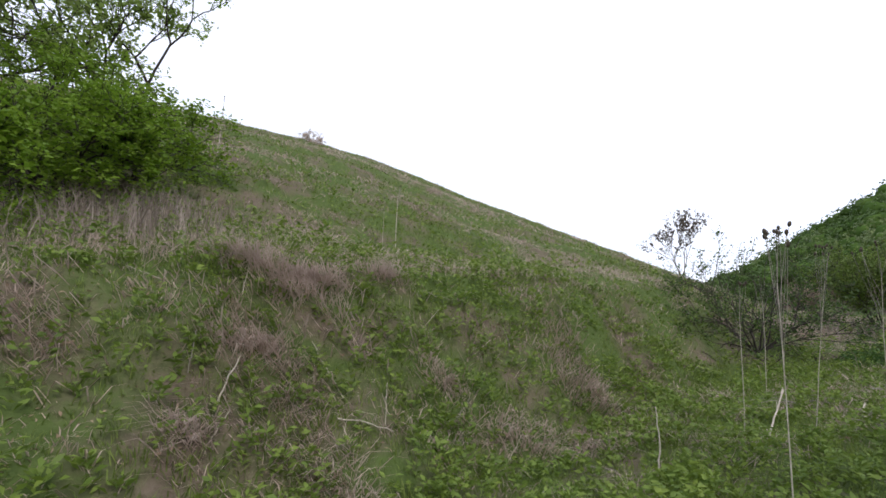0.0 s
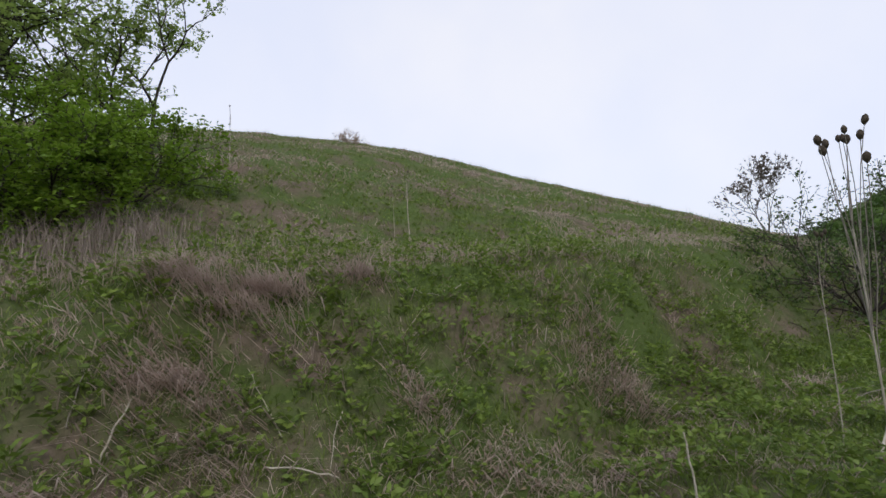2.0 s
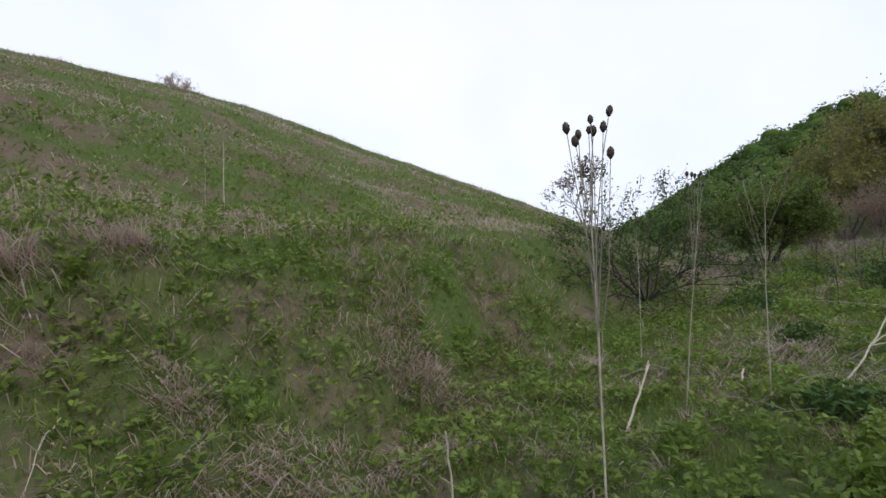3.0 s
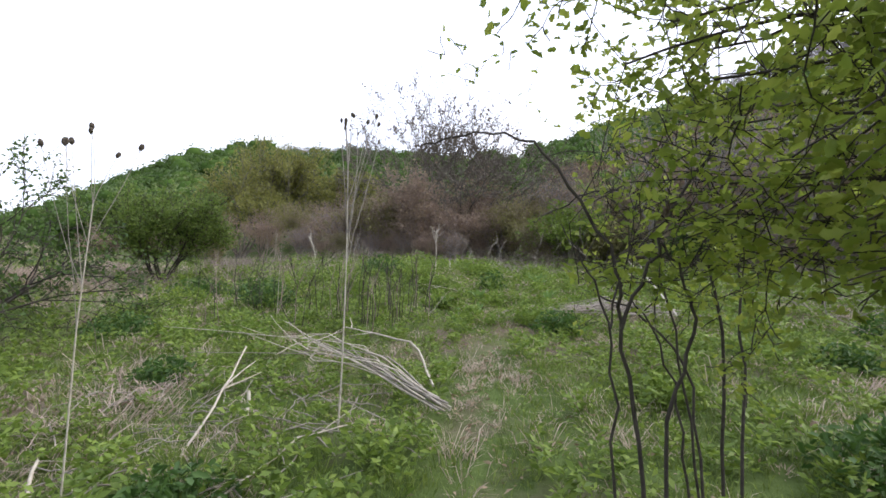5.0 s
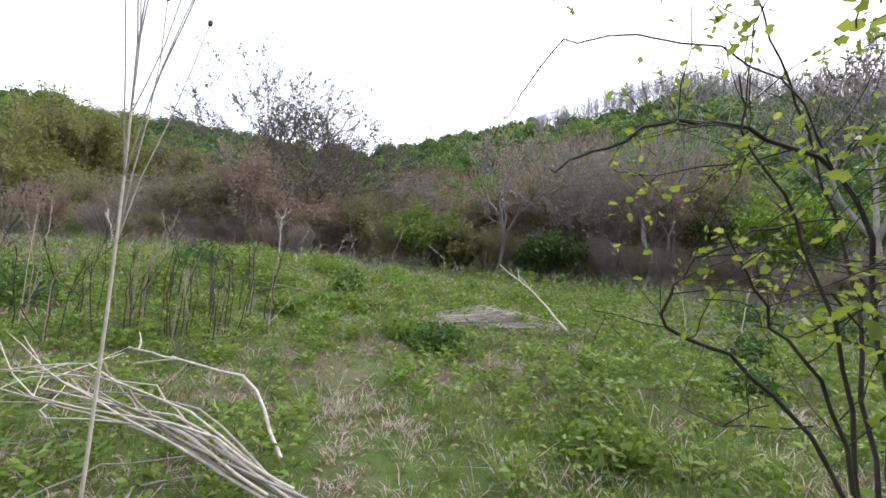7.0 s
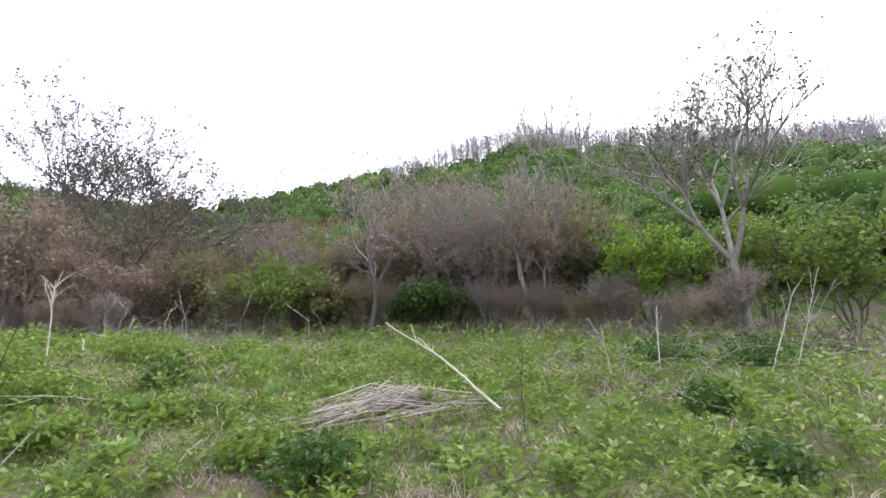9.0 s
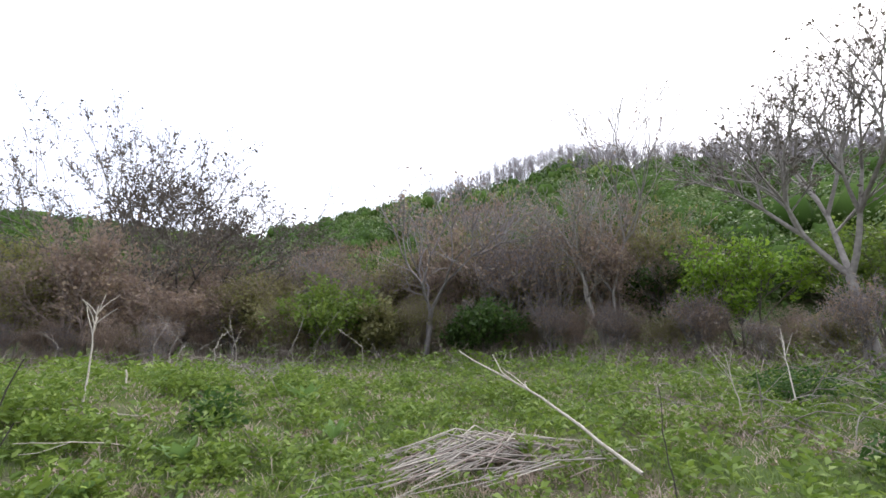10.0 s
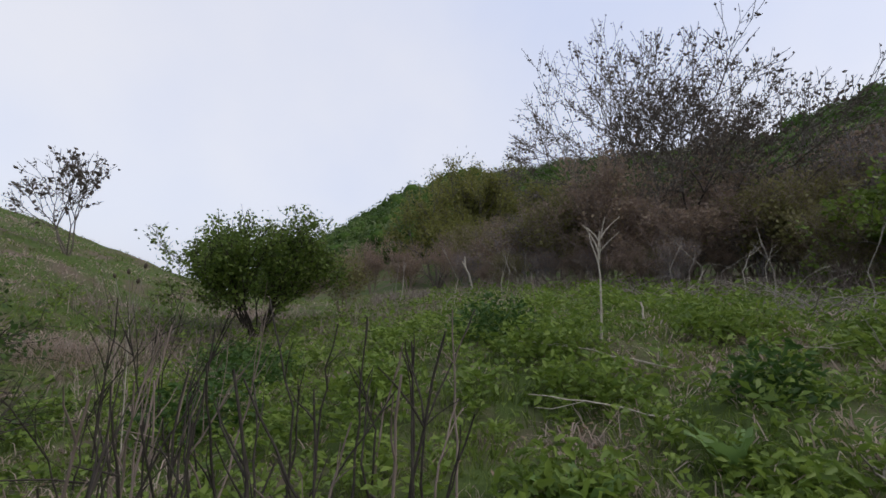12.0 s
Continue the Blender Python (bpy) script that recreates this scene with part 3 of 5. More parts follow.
        m = np.where(x > 8.5, np.clip(m + 0.12, 0, 1), np.where(x < 4, np.clip(m + 0.22, 0, 1), m))
        hill = (y > 9.5) & (x < 8)
        k = (rng.random(len(x)) < (0.05 + 1.1 * m) * (1 - dryness(x, y)) * np.where(hill, 0.4, 1.0)) & ((dist_to(TRAIL, x, y) > 0.2) | (x < 6.4))
        x, y, m = (np.repeat(q[k], per) for q in (x, y, m))
        a_ = rng.uniform(0, 2 * np.pi, len(x))
        tall = s * (1.0 + 2.6 * m) * rng.uniform(0.2, 1.0, len(x))
        reach = s * rng.uniform(0.3, 1.1, len(x))
        d = np.stack([np.cos(a_), np.sin(a_), rng.uniform(-0.1, 0.9, len(x))], 1)
        cs.append(np.stack([x + np.cos(a_) * reach, y + np.sin(a_) * reach, height(x, y) + tall], 1))
        ax.append(d)
        sz.append(s * rng.uniform(0.6, 1.3, len(x)))
    ob = new("leafy_weeds", leaf_mesh("leafy_weeds", np.concatenate(cs), np.concatenate(sz), M_HERB, rng, 0.42, axis=unit(np.concatenate(ax))))
    tagged(ob, "bright green leafy weeds growing through the grass", "weeds", kind="stuff")
    # grey-brown tangle at the foot of the thicket
    n = 19000
    a_, r_ = np.radians(rng.uniform(42, 150, n)), None
    edge = np.interp(np.degrees(a_), [42, 60, 75, 90, 105, 120, 135, 150], [22, 17, 15, 15.5, 14.5, 13, 12, 11])
    r_ = edge + np.abs(rng.normal(size=n)) * 2.2 + rng.normal(size=n) * 0.4
    x, y = 6 + r_ * np.sin(a_), 3.5 + r_ * np.cos(a_)
    k = rng.random(n) < 0.35 + 0.65 * (np.sin(x * 1.1 + np.sin(y)) * np.sin(y * 0.9) > -0.2)
    x, y = x[k], y[k]
    root = np.stack([x, y, height(x, y) - 0.02], 1)
    ob = new("scrub_tangle", blades("scrub_tangle", root, rng.uniform(0.15, 0.8, len(x)) * rng.uniform(0.5, 1.2, len(x)), rng.uniform(0.010, 0.022, len(x)), rng.uniform(0.3, 1.9, len(x)), M_SCRUB, rng))
    tagged(ob, "grey-brown tangle of dead stalks below the thicket", "scrub", kind="stuff")
    # dead leaves and stalk litter
    x, y = field(rng, 160000, (-4, 16, -4, 10), 0, 7)
    k = rng.random(len(x)) < dryness(x, y) * 0.5
    x, y = x[k], y[k]
    ob = new("leaf_litter", leaf_mesh("leaf_litter", np.stack([x, y, height(x, y) + rng.uniform(0.005, 0.05, len(x))], 1), rng.uniform(0.02, 0.07, len(x)), M_LITTER, rng, 0.35, 0.8))
    tagged(ob, "brown dead leaves and stalk litter on the soil", "litter", kind="stuff")


ground_cover()


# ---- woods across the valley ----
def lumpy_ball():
    """A coarse ball of 20 faces: a core added to darken the inside of a crown, as shade would."""
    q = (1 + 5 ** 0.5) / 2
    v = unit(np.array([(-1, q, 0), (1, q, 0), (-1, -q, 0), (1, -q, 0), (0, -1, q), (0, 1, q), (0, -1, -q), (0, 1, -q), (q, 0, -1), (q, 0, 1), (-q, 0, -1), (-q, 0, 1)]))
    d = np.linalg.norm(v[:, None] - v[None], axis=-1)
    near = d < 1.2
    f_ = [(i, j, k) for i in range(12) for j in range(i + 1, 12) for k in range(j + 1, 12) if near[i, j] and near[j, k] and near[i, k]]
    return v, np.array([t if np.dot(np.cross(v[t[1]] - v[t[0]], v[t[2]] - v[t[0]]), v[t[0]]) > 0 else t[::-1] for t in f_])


def woods():
    rng = np.random.default_rng(23)
    kinds = {"dark_woodland": (M_WOOD_DARK, "dense dark green woodland on the far hillside"), "green_woodland": (M_WOOD_MID, "fresh green woodland on the far hillside, greyed as by haze"),
             "bright_woodland": (M_WOOD_BRIGHT, "bright yellow-green young trees on the far hillside"), "brown_woodland": (M_WOOD_BROWN, "brown trees in bud on the lower far hillside")}
    got = {k: ([], [], [], []) for k in kinds}
    bv, bf = lumpy_ball()
    lines = []
    n = 1250
    az, q = rng.uniform(24, 162, n), rng.random(n)
    rc = np.interp(az, WOOD_AZ, WOOD_R)
    r0 = np.interp(az, [27, 58, 64, 90, 160], [60, 58, 42, 30, 22])
    r = r0 + (rc + 3 - r0) * q ** 0.8
    for a_, r_, rc_, q_ in zip(az, r, rc, q):
        x, y = 6 + r_ * math.sin(radians(a_)), 3.5 + r_ * math.cos(radians(a_))
        z = float(height(x, y))
        if a_ > 101 and r_ > rc_ * 0.92:
            continue
        patchy = math.sin(a_ * 0.31 + r_ * 0.11) + math.sin(a_ * 0.13 - r_ * 0.23 + 1) + rng.normal() * 0.6
        if q_ < 0.42 and 58 < a_ < 135:
            kind = "brown_woodland" if patchy > -0.1 else "dark_woodland" if patchy < -1.1 else "green_woodland"
        elif a_ < 62:
            kind = "dark_woodland" if patchy < 0.7 else "green_woodland"
        elif patchy > 1.1:
            kind = "bright_woodland"
        elif patchy > -0.3:
            kind = "green_woodland"
        else:
            kind = "dark_woodland"
        if a_ > 112 and r_ < 55:
            kind = "dark_woodland" if patchy < 0.4 else "green_woodland"
        k_ = 0.7 + 0.4 * min(r_ / 100, 1)
        if 41 < a_ < 51 and q_ > 0.5:
            kind, k_ = "dark_woodland", k_ * 1.2
        h, w = rng.uniform(4.6, 7.2) * k_, rng.uniform(1.9, 3.2) * k_
        z -= (0.52 if a_ > 101 and r_ > rc_ * 0.75 else 0.34 if r_ > rc_ * 0.72 else 0.3) * h
        m = int(320 if r_ > 60 else 420 if r_ > 45 else 950)
        nb = 9
        dirs = unit(rng.normal(size=(nb, 3)) + np.array([0, 0, 0.35]))
        size = w * rng.uniform(0.38, 0.62, nb)
        blobs = dirs * np.array([w * 0.62, w * 0.62, h * 0.26]) + np.array([0, 0, h * 0.66])
        if kind == "brown_woodland":
            for _ in range(7):
                d = np.array([rng.normal() * 0.32, rng.normal() * 0.32, 1.0])
                lines.append(bend(rng, (x + rng.normal() * 0.3, y + rng.normal() * 0.3, z), d, h * rng.uniform(0.8, 1.0), 0.07, 0.025, 4, 0.08, 0.05))
            i = rng.integers(0, nb, m)
            d = unit(rng.normal(size=(m, 3)))
            c = blobs[i] + d * size[i][:, None] * rng.random(m)[:, None] ** 0.4
            got[kind][0].append(c + np.array([x, y, z]))
            got[kind][1].append(rng.uniform(0.3, 0.7, m) * (0.7 if r_ < 45 else 1.0))
            got[kind][2].append(unit(d * 0.5 + np.array([0, 0, 0.8]) + rng.normal(size=(m, 3)) * 0.2))
            continue
        i = rng.integers(0, nb, m)
        d = unit(rng.normal(size=(m, 3)) + np.array([0, 0, 0.25]))
        c = blobs[i] + d * size[i][:, None] * rng.uniform(0.88, 1.1, m)[:, None]
        got[kind][0].append(c + np.array([x, y, z]))
        got[kind][1].append(rng.uniform(0.3, 0.62, m) * (0.36 if r_ < 45 else 0.62 if r_ < 60 else 0.9))
        got[kind][2].append(d)
        # added cores fill the crowns and put shade into the gaps between leaves
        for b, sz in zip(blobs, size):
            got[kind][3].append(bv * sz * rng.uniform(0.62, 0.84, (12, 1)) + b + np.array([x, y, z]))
    for k, (mat, label) in kinds.items():
        cs, sz, fc = (np.concatenate(got[k][i]) for i in range(3))
        if k == "brown_woodland":
            me = leaf_mesh(k, cs, sz, mat, rng, 0.22, axis=fc)
        else:
            me = leaf_mesh(k, cs, sz, mat, rng, 0.8, face=fc)
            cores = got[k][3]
            inner = build(k + "_inside", np.concatenate(cores), (np.arange(len(cores))[:, None, None] * 12 + bf[None]).reshape(-1), np.full(len(cores) * len(bf), 3), M_CROWN_SHADE)
            tagged(new("woodland_shade", inner), "added dark cores standing in for shade inside the far crowns", "woodland", kind="stuff")
        tagged(new(k, me), label, "woodland", kind="stuff")
    tagged(new("woodland_stems", tubes("woodland_stems", lines, M_TWIG_GREY, 3)), "grey-brown stems of the budding far woodland", "woodland", kind="stuff")
    # leafless trees along the crest, crown touching crown
    lines = []
    for lo, hi, count, depth in ((101, 154, 520, 11), (50, 63, 110, 4)):
        for i in range(count):
            a_ = rng.uniform(lo, hi)
            r_ = np.interp(a_, WOOD_AZ, WOOD_R) + rng.uniform(-depth, 3)
            x, y = 6 + r_ * math.sin(radians(a_)), 3.5 + r_ * math.cos(radians(a_))
            h = rng.uniform(5.6, 7.4)
            trunk = bend(rng, (x, y, float(height(x, y))), (0, 0, 1), h * 0.55, 0.06, 0.035, 4, 0.05)
            lines.append(trunk)
            for _ in range(20):
                k = rng.integers(1, 4)
                d = np.array([rng.normal() * 0.55, rng.normal() * 0.55, 1.0])
                lines.append(bend(rng, trunk[0][k], d, (h - h * 0.18 * k) * rng.uniform(0.45, 0.75), 0.02, 0.010, 3, 0.15, 0.08))
    tagged(new("bare_woodland", tubes("bare_woodland", lines, M_CREST, 3)), "leafless grey trees along the crest of the far hill", "woodland", kind="stuff")


woods()


# ---- trees and shrubs ----
def plant(name, seed, x, y, label, category, group="", stems=1, tall=5.0, girth=0.1, lean=0.15, levels=3, kids=(6, 5, 4), spread=(0.7, 0.8, 0.8), shrink=0.6,
          bark=M_BARK, leaf=None, per=6, size=0.08, off=0.06, aspect=0.6, bias=(0, 0), rise=0.06, first=0.25, fine=False, sink=0.05, leaf_from=2, way=None, wob=0.12, turn=0.0, flat=0.3, forks=0, ratio=0.78, bole=0.3, least=0.004, angle=0.42, splits=(2, 3)):
    """A tree or shrub: stems with limbs as one part, the leafy crown as another."""
    rng = np.random.default_rng(seed)
    ob = thing(name, x, y, float(height(x, y)) - sink, label, category, group, turn)
    lines = []
    for s in range(stems):
        ang = 2 * math.pi * (s + rng.uniform(-0.3, 0.3)) / stems
        d = np.array(way if way is not None else (math.cos(ang) * lean + bias[0], math.sin(ang) * lean + bias[1], 1.0), float)
        st = np.array([math.cos(ang), math.sin(ang), 0]) * (girth * 1.5 * (stems > 1))
        if forks:
            lines += fork(rng, st, d, tall * bole * rng.uniform(0.8, 1.1), girth * rng.uniform(0.75, 1.0), forks, angle, ratio, wob, rise, least, splits)
            continue
        lines += grow(rng, st, d, tall * rng.uniform(0.75, 1.0) * 0.75, girth, levels, kids, spread, shrink, wob, rise, first)
    for lv, p, r in lines:
        if lv == 0:
            part("trunk" if stems == 1 else "stem", tubes(name + "_stem", [(p, r)], bark, 7), ob)
    thin = [(p, r) for lv, p, r in lines if lv > 0]
    tagged(part("branchwork", tubes(name + "_branches", thin, bark, 4 if fine else 3), ob), kind="stuff")
    if leaf is not None:
        twig = [p for lv, p, r in lines if lv >= leaf_from]
        c = along(rng, twig, per, off)
        part("crown", leaf_mesh(name + "_crown", c, rng.uniform(0.6, 1.4, len(c)) * size, leaf, rng, aspect, flat, fine), ob)
    return ob


def shrub_by_hand(name, seed, x, y, label, category, stems, leaf, per, size, twig=0.35, every=5, off=0.02, least=0.0014, dense=(0, 3), gens=2):
    """A shrub whose main stems bend as given (points from its foot), set with forking twigs and small leaves."""
    rng = np.random.default_rng(seed)
    foot = np.array([x, y, float(height(x, y)) - 0.05])
    ob = thing(name, *foot, label, category)
    twigs, tips = [], []
    for bends, r0 in stems:
        line = smooth_line([np.array(b, float) for b in bends], 4 * len(bends))
        line = line + rng.normal(size=line.shape) * 0.008
        rad = np.linspace(r0, max(r0 * 0.3, least), len(line))
        part("stem", tubes(name + "_stem", [(line, rad)], M_THORN, 7), ob)
        for k in range(len(line) * every // 10, len(line)):
            for _ in range(rng.integers(*dense)):
                t = unit(line[k] - line[k - 1])
                side = unit(np.cross(t, rng.normal(size=3)))
                got = fork(rng, line[k], unit(t * 0.5 + side + np.array([0, 0, 0.15])), twig * rng.uniform(0.35, 1.0), max(rad[k] * 0.4, least), gens, 0.6, 0.6, 0.16, 0.0, least, (1, 2))
                # twigs close to the camera's path are left out, save those well overhead
                got = [(p, r) for g, p, r in got if p[:, 2].min() > 2.1 or dist_to(PATH, p[:, 0] + foot[0], p[:, 1] + foot[1]).min() > 0.55]
                twigs += got
                tips += [p for p, r in got]
    tagged(part("branchwork", tubes(name + "_twigs", twigs, M_THORN, 4), ob), kind="stuff")
    c = along(rng, tips, per, off)
    part("crown", leaf_mesh(name + "_crown", c, rng.uniform(0.55, 1.35, len(c)) * size, leaf, rng, 0.7, 0.5, True), ob)
    return ob


def vegetation():
    # thicket of shrubs in bud along the far edge of the meadow
    kinds = [(M_TWIG, M_BUD, 2, "leafless brown shrub in bud at the meadow's edge"), (M_TWIG_GREY, M_BUD, 1, "grey twiggy shrub at the meadow's edge"), (M_TWIG, M_OLIVE, 3, "olive-brown shrub coming into leaf"), (M_TWIG, M_BUD, 2, "leafless brown shrub in bud at the meadow's edge")]
    base = [plant("shrub", 100 + i, 60 + 3 * i, -60, lab, "shrub", "thicket at the meadow's edge", stems=9, tall=4.3, girth=0.035, lean=0.38, bark=bk, leaf=lf, per=per, size=0.10, off=0.09, rise=0.07,
                  leaf_from=3, forks=5, ratio=0.78, bole=0.24, least=0.0055, angle=0.4, wob=0.1) for i, (bk, lf, per, lab) in enumerate(kinds)]
    rng = np.random.default_rng(5)
    spots = []
    for a_, r_ in [(56, 24), (59, 21), (62, 20), (66, 18.5), (69, 21), (73, 18), (76, 21), (80, 18.5), (84, 20.5), (88, 19.5), (93, 19), (97, 18.5), (101, 17.5), (105, 18.5), (108, 16.5), (112, 16), (115, 18), (119, 16), (123, 17.5), (127, 17), (64, 25), (71, 26), (78, 26), (86, 26), (94, 25), (103, 24), (111, 23), (120, 22), (60, 28), (37, 40), (33, 40),
                   (64, 22), (67, 23), (70, 24), (74, 23.5), (82, 23), (90, 22.5), (99, 21.5), (107, 20.5), (40, 38), (44, 36), (49, 34), (53, 30)]:
        spots.append((6 + r_ * math.sin(radians(a_)), 3.5 + r_ * math.cos(radians(a_))))
    for i, (x, y) in enumerate(spots):
        m = pose(x, y, float(height(x, y)) - 0.05, 0, 0, rng.uniform(0, 360)) @ Matrix.Diagonal((*(rng.uniform(0.8, 1.15, 2)), rng.uniform(0.7, 1.2), 1))
        b = base[i if i < 4 else ([0, 3, 2, 0, 3] if (x - 6) * 0.17 < y - 3.5 else [1, 2, 3, 2, 1])[i % 5]]
        if i < 4:
            b.matrix_basis = m
        else:
            copy_thing(b, m).scale = m.to_scale()
    for i in range(34):
        a_ = 52 + 88 * (i + rng.uniform(0, 0.8)) / 34
        r_ = np.interp(a_, [52, 58, 75, 90, 105, 120, 140], [20, 18.5, 16.5, 17, 15.5, 14.5, 12.5]) + rng.uniform(-0.6, 1.5)
        x, y = 6 + r_ * math.sin(radians(a_)), 3.5 + r_ * math.cos(radians(a_))
        m = pose(x, y, float(height(x, y)) - 0.05, 0, 0, rng.uniform(0, 360)) @ Matrix.Scale(rng.uniform(0.28, 0.5), 4)
        copy_thing(base[(1, 0, 2, 1, 3)[i % 5]], m).scale = m.to_scale()
    # trees that stand out of the thicket
    plant("budding_tree", 37, 27.4, 10.2, "multi-stemmed tree with dark unfolding leaves above the thicket", "tree", stems=10, tall=8.3, girth=0.075, lean=0.58, bark=M_BARK, leaf=M_BUDLEAF, per=2, size=0.12, off=0.06, rise=0.03,
          leaf_from=5, forks=6, ratio=0.77, bole=0.29, least=0.009, angle=0.48, wob=0.08)
    plant("budding_tree", 36, 14.6, -6.3, "tall thin-leaved tree with a pale forked trunk", "tree", stems=1, tall=7.0, girth=0.12, lean=0.04, bark=M_BARK_PALE, leaf=M_BUDLEAF, per=1, size=0.09, off=0.05, rise=0.05,
          leaf_from=6, forks=7, ratio=0.78, bole=0.29, least=0.005, angle=0.5, splits=(2, 3), wob=0.06)
    plant("grey_tree", 33, 19.8, -3.8, "leaning grey leafless tree with fine twigs", "tree", stems=3, tall=6.4, girth=0.085, lean=0.25, bark=M_BARK_PALE, leaf=M_BUD, per=1, size=0.08, leaf_from=5, forks=6, ratio=0.78, bole=0.27, least=0.006, angle=0.4)
    plant("grey_tree", 34, 21.6, 1.2, "crooked grey-brown tree with bare branches", "tree", stems=2, tall=6.0, girth=0.09, lean=0.3, bark=M_TWIG_GREY, leaf=M_BUD, per=1, size=0.10, leaf_from=4, forks=6, ratio=0.77, bole=0.27, least=0.006, angle=0.45)
    plant("grey_tree", 35, 22.5, -1.4, "grey-brown tree with bare spreading branches", "tree", stems=2, tall=6.4, girth=0.08, lean=0.2, bark=M_TWIG_GREY, leaf=M_BUD, per=1, size=0.09, leaf_from=5, forks=6, ratio=0.78, bole=0.27, least=0.006, angle=0.4)
    # green shrubs before and between the thicket
    for i, (x, y, h, mat, lab) in enumerate([(22.0, 3.8, 2.6, M_MIDLEAF, "yellow-green leafy shrub below the thicket"), (21.6, 2.6, 1.7, M_OLIVE, "low olive shrub below the thicket"), (18.0, -6.6, 3.6, M_SPRING, "bright green leafy shrub before dark trees"), (13.9, -8.6, 3.2, M_MIDLEAF, "broad fresh green shrub at the meadow's edge"),
                                             (16.0, -8.8, 3.6, M_MIDLEAF, "tall fresh green shrub at the meadow's edge"), (21.5, -8.5, 4.6, M_DARKLEAF, "dark green dense shrub behind the meadow"), (20.6, -0.4, 1.9, M_DARKLEAF, "low dark green shrub under the grey trees"), (24.5, -5.5, 5.0, M_BUSHLEAF, "tall green tree at the woodland's edge"),
                                             (26.5, 1.0, 4.6, M_BUSHLEAF, "leafy green tree behind the brown thicket"), (22.8, -2.2, 3.0, M_OLIVE, "olive shrub coming into leaf"), (23.6, 6.2, 2.6, M_OLIVE, "olive shrub coming into leaf"), (28.5, 8.0, 5.0, M_BUSHLEAF, "leafy green tree behind the brown thicket"), (19.5, -6.0, 3.4, M_DARKLEAF, "dark green shrub beside the meadow")]):
        plant("leafy_shrub", 50 + i, x, y, lab, "shrub", stems=7, tall=h, girth=0.035, lean=0.45, bark=M_BARK, leaf=mat, per=9, size=0.12, off=0.10, leaf_from=3, forks=4, ratio=0.78, bole=0.27, least=0.005, angle=0.5)
    # bush at the valley mouth and the lower scrub beside it
    plant("leafy_bush", 71, 14.0, 15.2, "round green bush with bare dark stems below", "bush", stems=16, tall=3.5, girth=0.026, lean=0.8, bark=M_THORN, leaf=M_BUSHLEAF, per=6, size=0.085, off=0.10, leaf_from=3, forks=5, ratio=0.76, bole=0.27, least=0.005, angle=0.42)
    plant("leafy_bush", 72, 17.3, 16.6, "low olive bush with bare stems", "bush", stems=9, tall=2.3, girth=0.02, lean=0.55, bark=M_TWIG, leaf=M_OLIVE, per=5, size=0.08, off=0.08, leaf_from=3, forks=4, ratio=0.76, bole=0.3, least=0.005)
    # willow further off
    for i, (x, y, h) in enumerate([(42.5, 34.5, 10.5), (37.5, 33.0, 8.5), (47.0, 33.0, 9.5), (44.5, 27.5, 7.5)]):
        plant("willow_tree", 75 + i, x, y, "rounded yellow-green willow in young leaf", "tree", "willows in the valley", stems=6, tall=h, girth=0.13, lean=0.4, bark=M_BARK, leaf=M_WILLOW, per=9, size=0.24, off=0.28, leaf_from=4, forks=5, ratio=0.78, bole=0.27, least=0.012, angle=0.42)
    # brush with fallen branches at the foot of the bank
    plant("brush_shrub", 81, 7.6, 11.6, "half-dead shrub with spreading dark branches and few leaves", "shrub", stems=18, tall=2.9, girth=0.026, lean=1.3, bark=M_THORN, leaf=M_DARKLEAF, per=5, size=0.07, off=0.06, leaf_from=3, forks=4, ratio=0.75, bole=0.34, least=0.004, angle=0.5, rise=-0.02, wob=0.14)
    plant("sapling", 82, 11.25, 22.4, "thin sapling with a few young leaves on the terrace", "tree", stems=4, tall=3.5, girth=0.03, lean=0.35, bark=M_BARK, leaf=M_BUDLEAF, per=2, size=0.13, off=0.05, leaf_from=3, forks=4, ratio=0.78, bole=0.3, least=0.007)
    plant("crest_bush", 84, -8.6, 27.8, "small pale leafless bush on the hill's crest", "bush", stems=14, tall=1.2, girth=0.02, lean=1.0, levels=2, kids=(5, 4), spread=(0.5, 0.6), shrink=0.5, bark=M_STALK, leaf=M_STRAW, per=3, size=0.08, leaf_from=1, sink=0.4)
    # trees and bush on the bank
    plant("bank_tree", 91, -8.5, 12.1, "small spreading tree in fresh leaf on the slope", "tree", stems=2, tall=4.7, girth=0.07, lean=0.25, bark=M_THORN, leaf=M_TREELEAF, per=5, size=0.11, off=0.07, leaf_from=4, forks=6, ratio=0.77, bole=0.27, least=0.005, angle=0.52, rise=0.02)
    plant("bank_tree", 92, -11.6, 10.2, "broad leafy tree in fresh green on the bank", "tree", stems=3, tall=6.2, girth=0.10, lean=0.22, bark=M_THORN, leaf=M_TREELEAF, per=5, size=0.125, off=0.10, leaf_from=4, forks=6, ratio=0.79, bole=0.26, least=0.006, angle=0.46, rise=0.02)
    plant("bank_tree", 93, -11.0, 6.6, "broad leafy tree in fresh green on the bank", "tree", stems=3, tall=6.0, girth=0.10, lean=0.22, bark=M_THORN, leaf=M_TREELEAF, per=5, size=0.125, off=0.10, leaf_from=4, forks=6, ratio=0.79, bole=0.26, least=0.006, angle=0.46, rise=0.02)
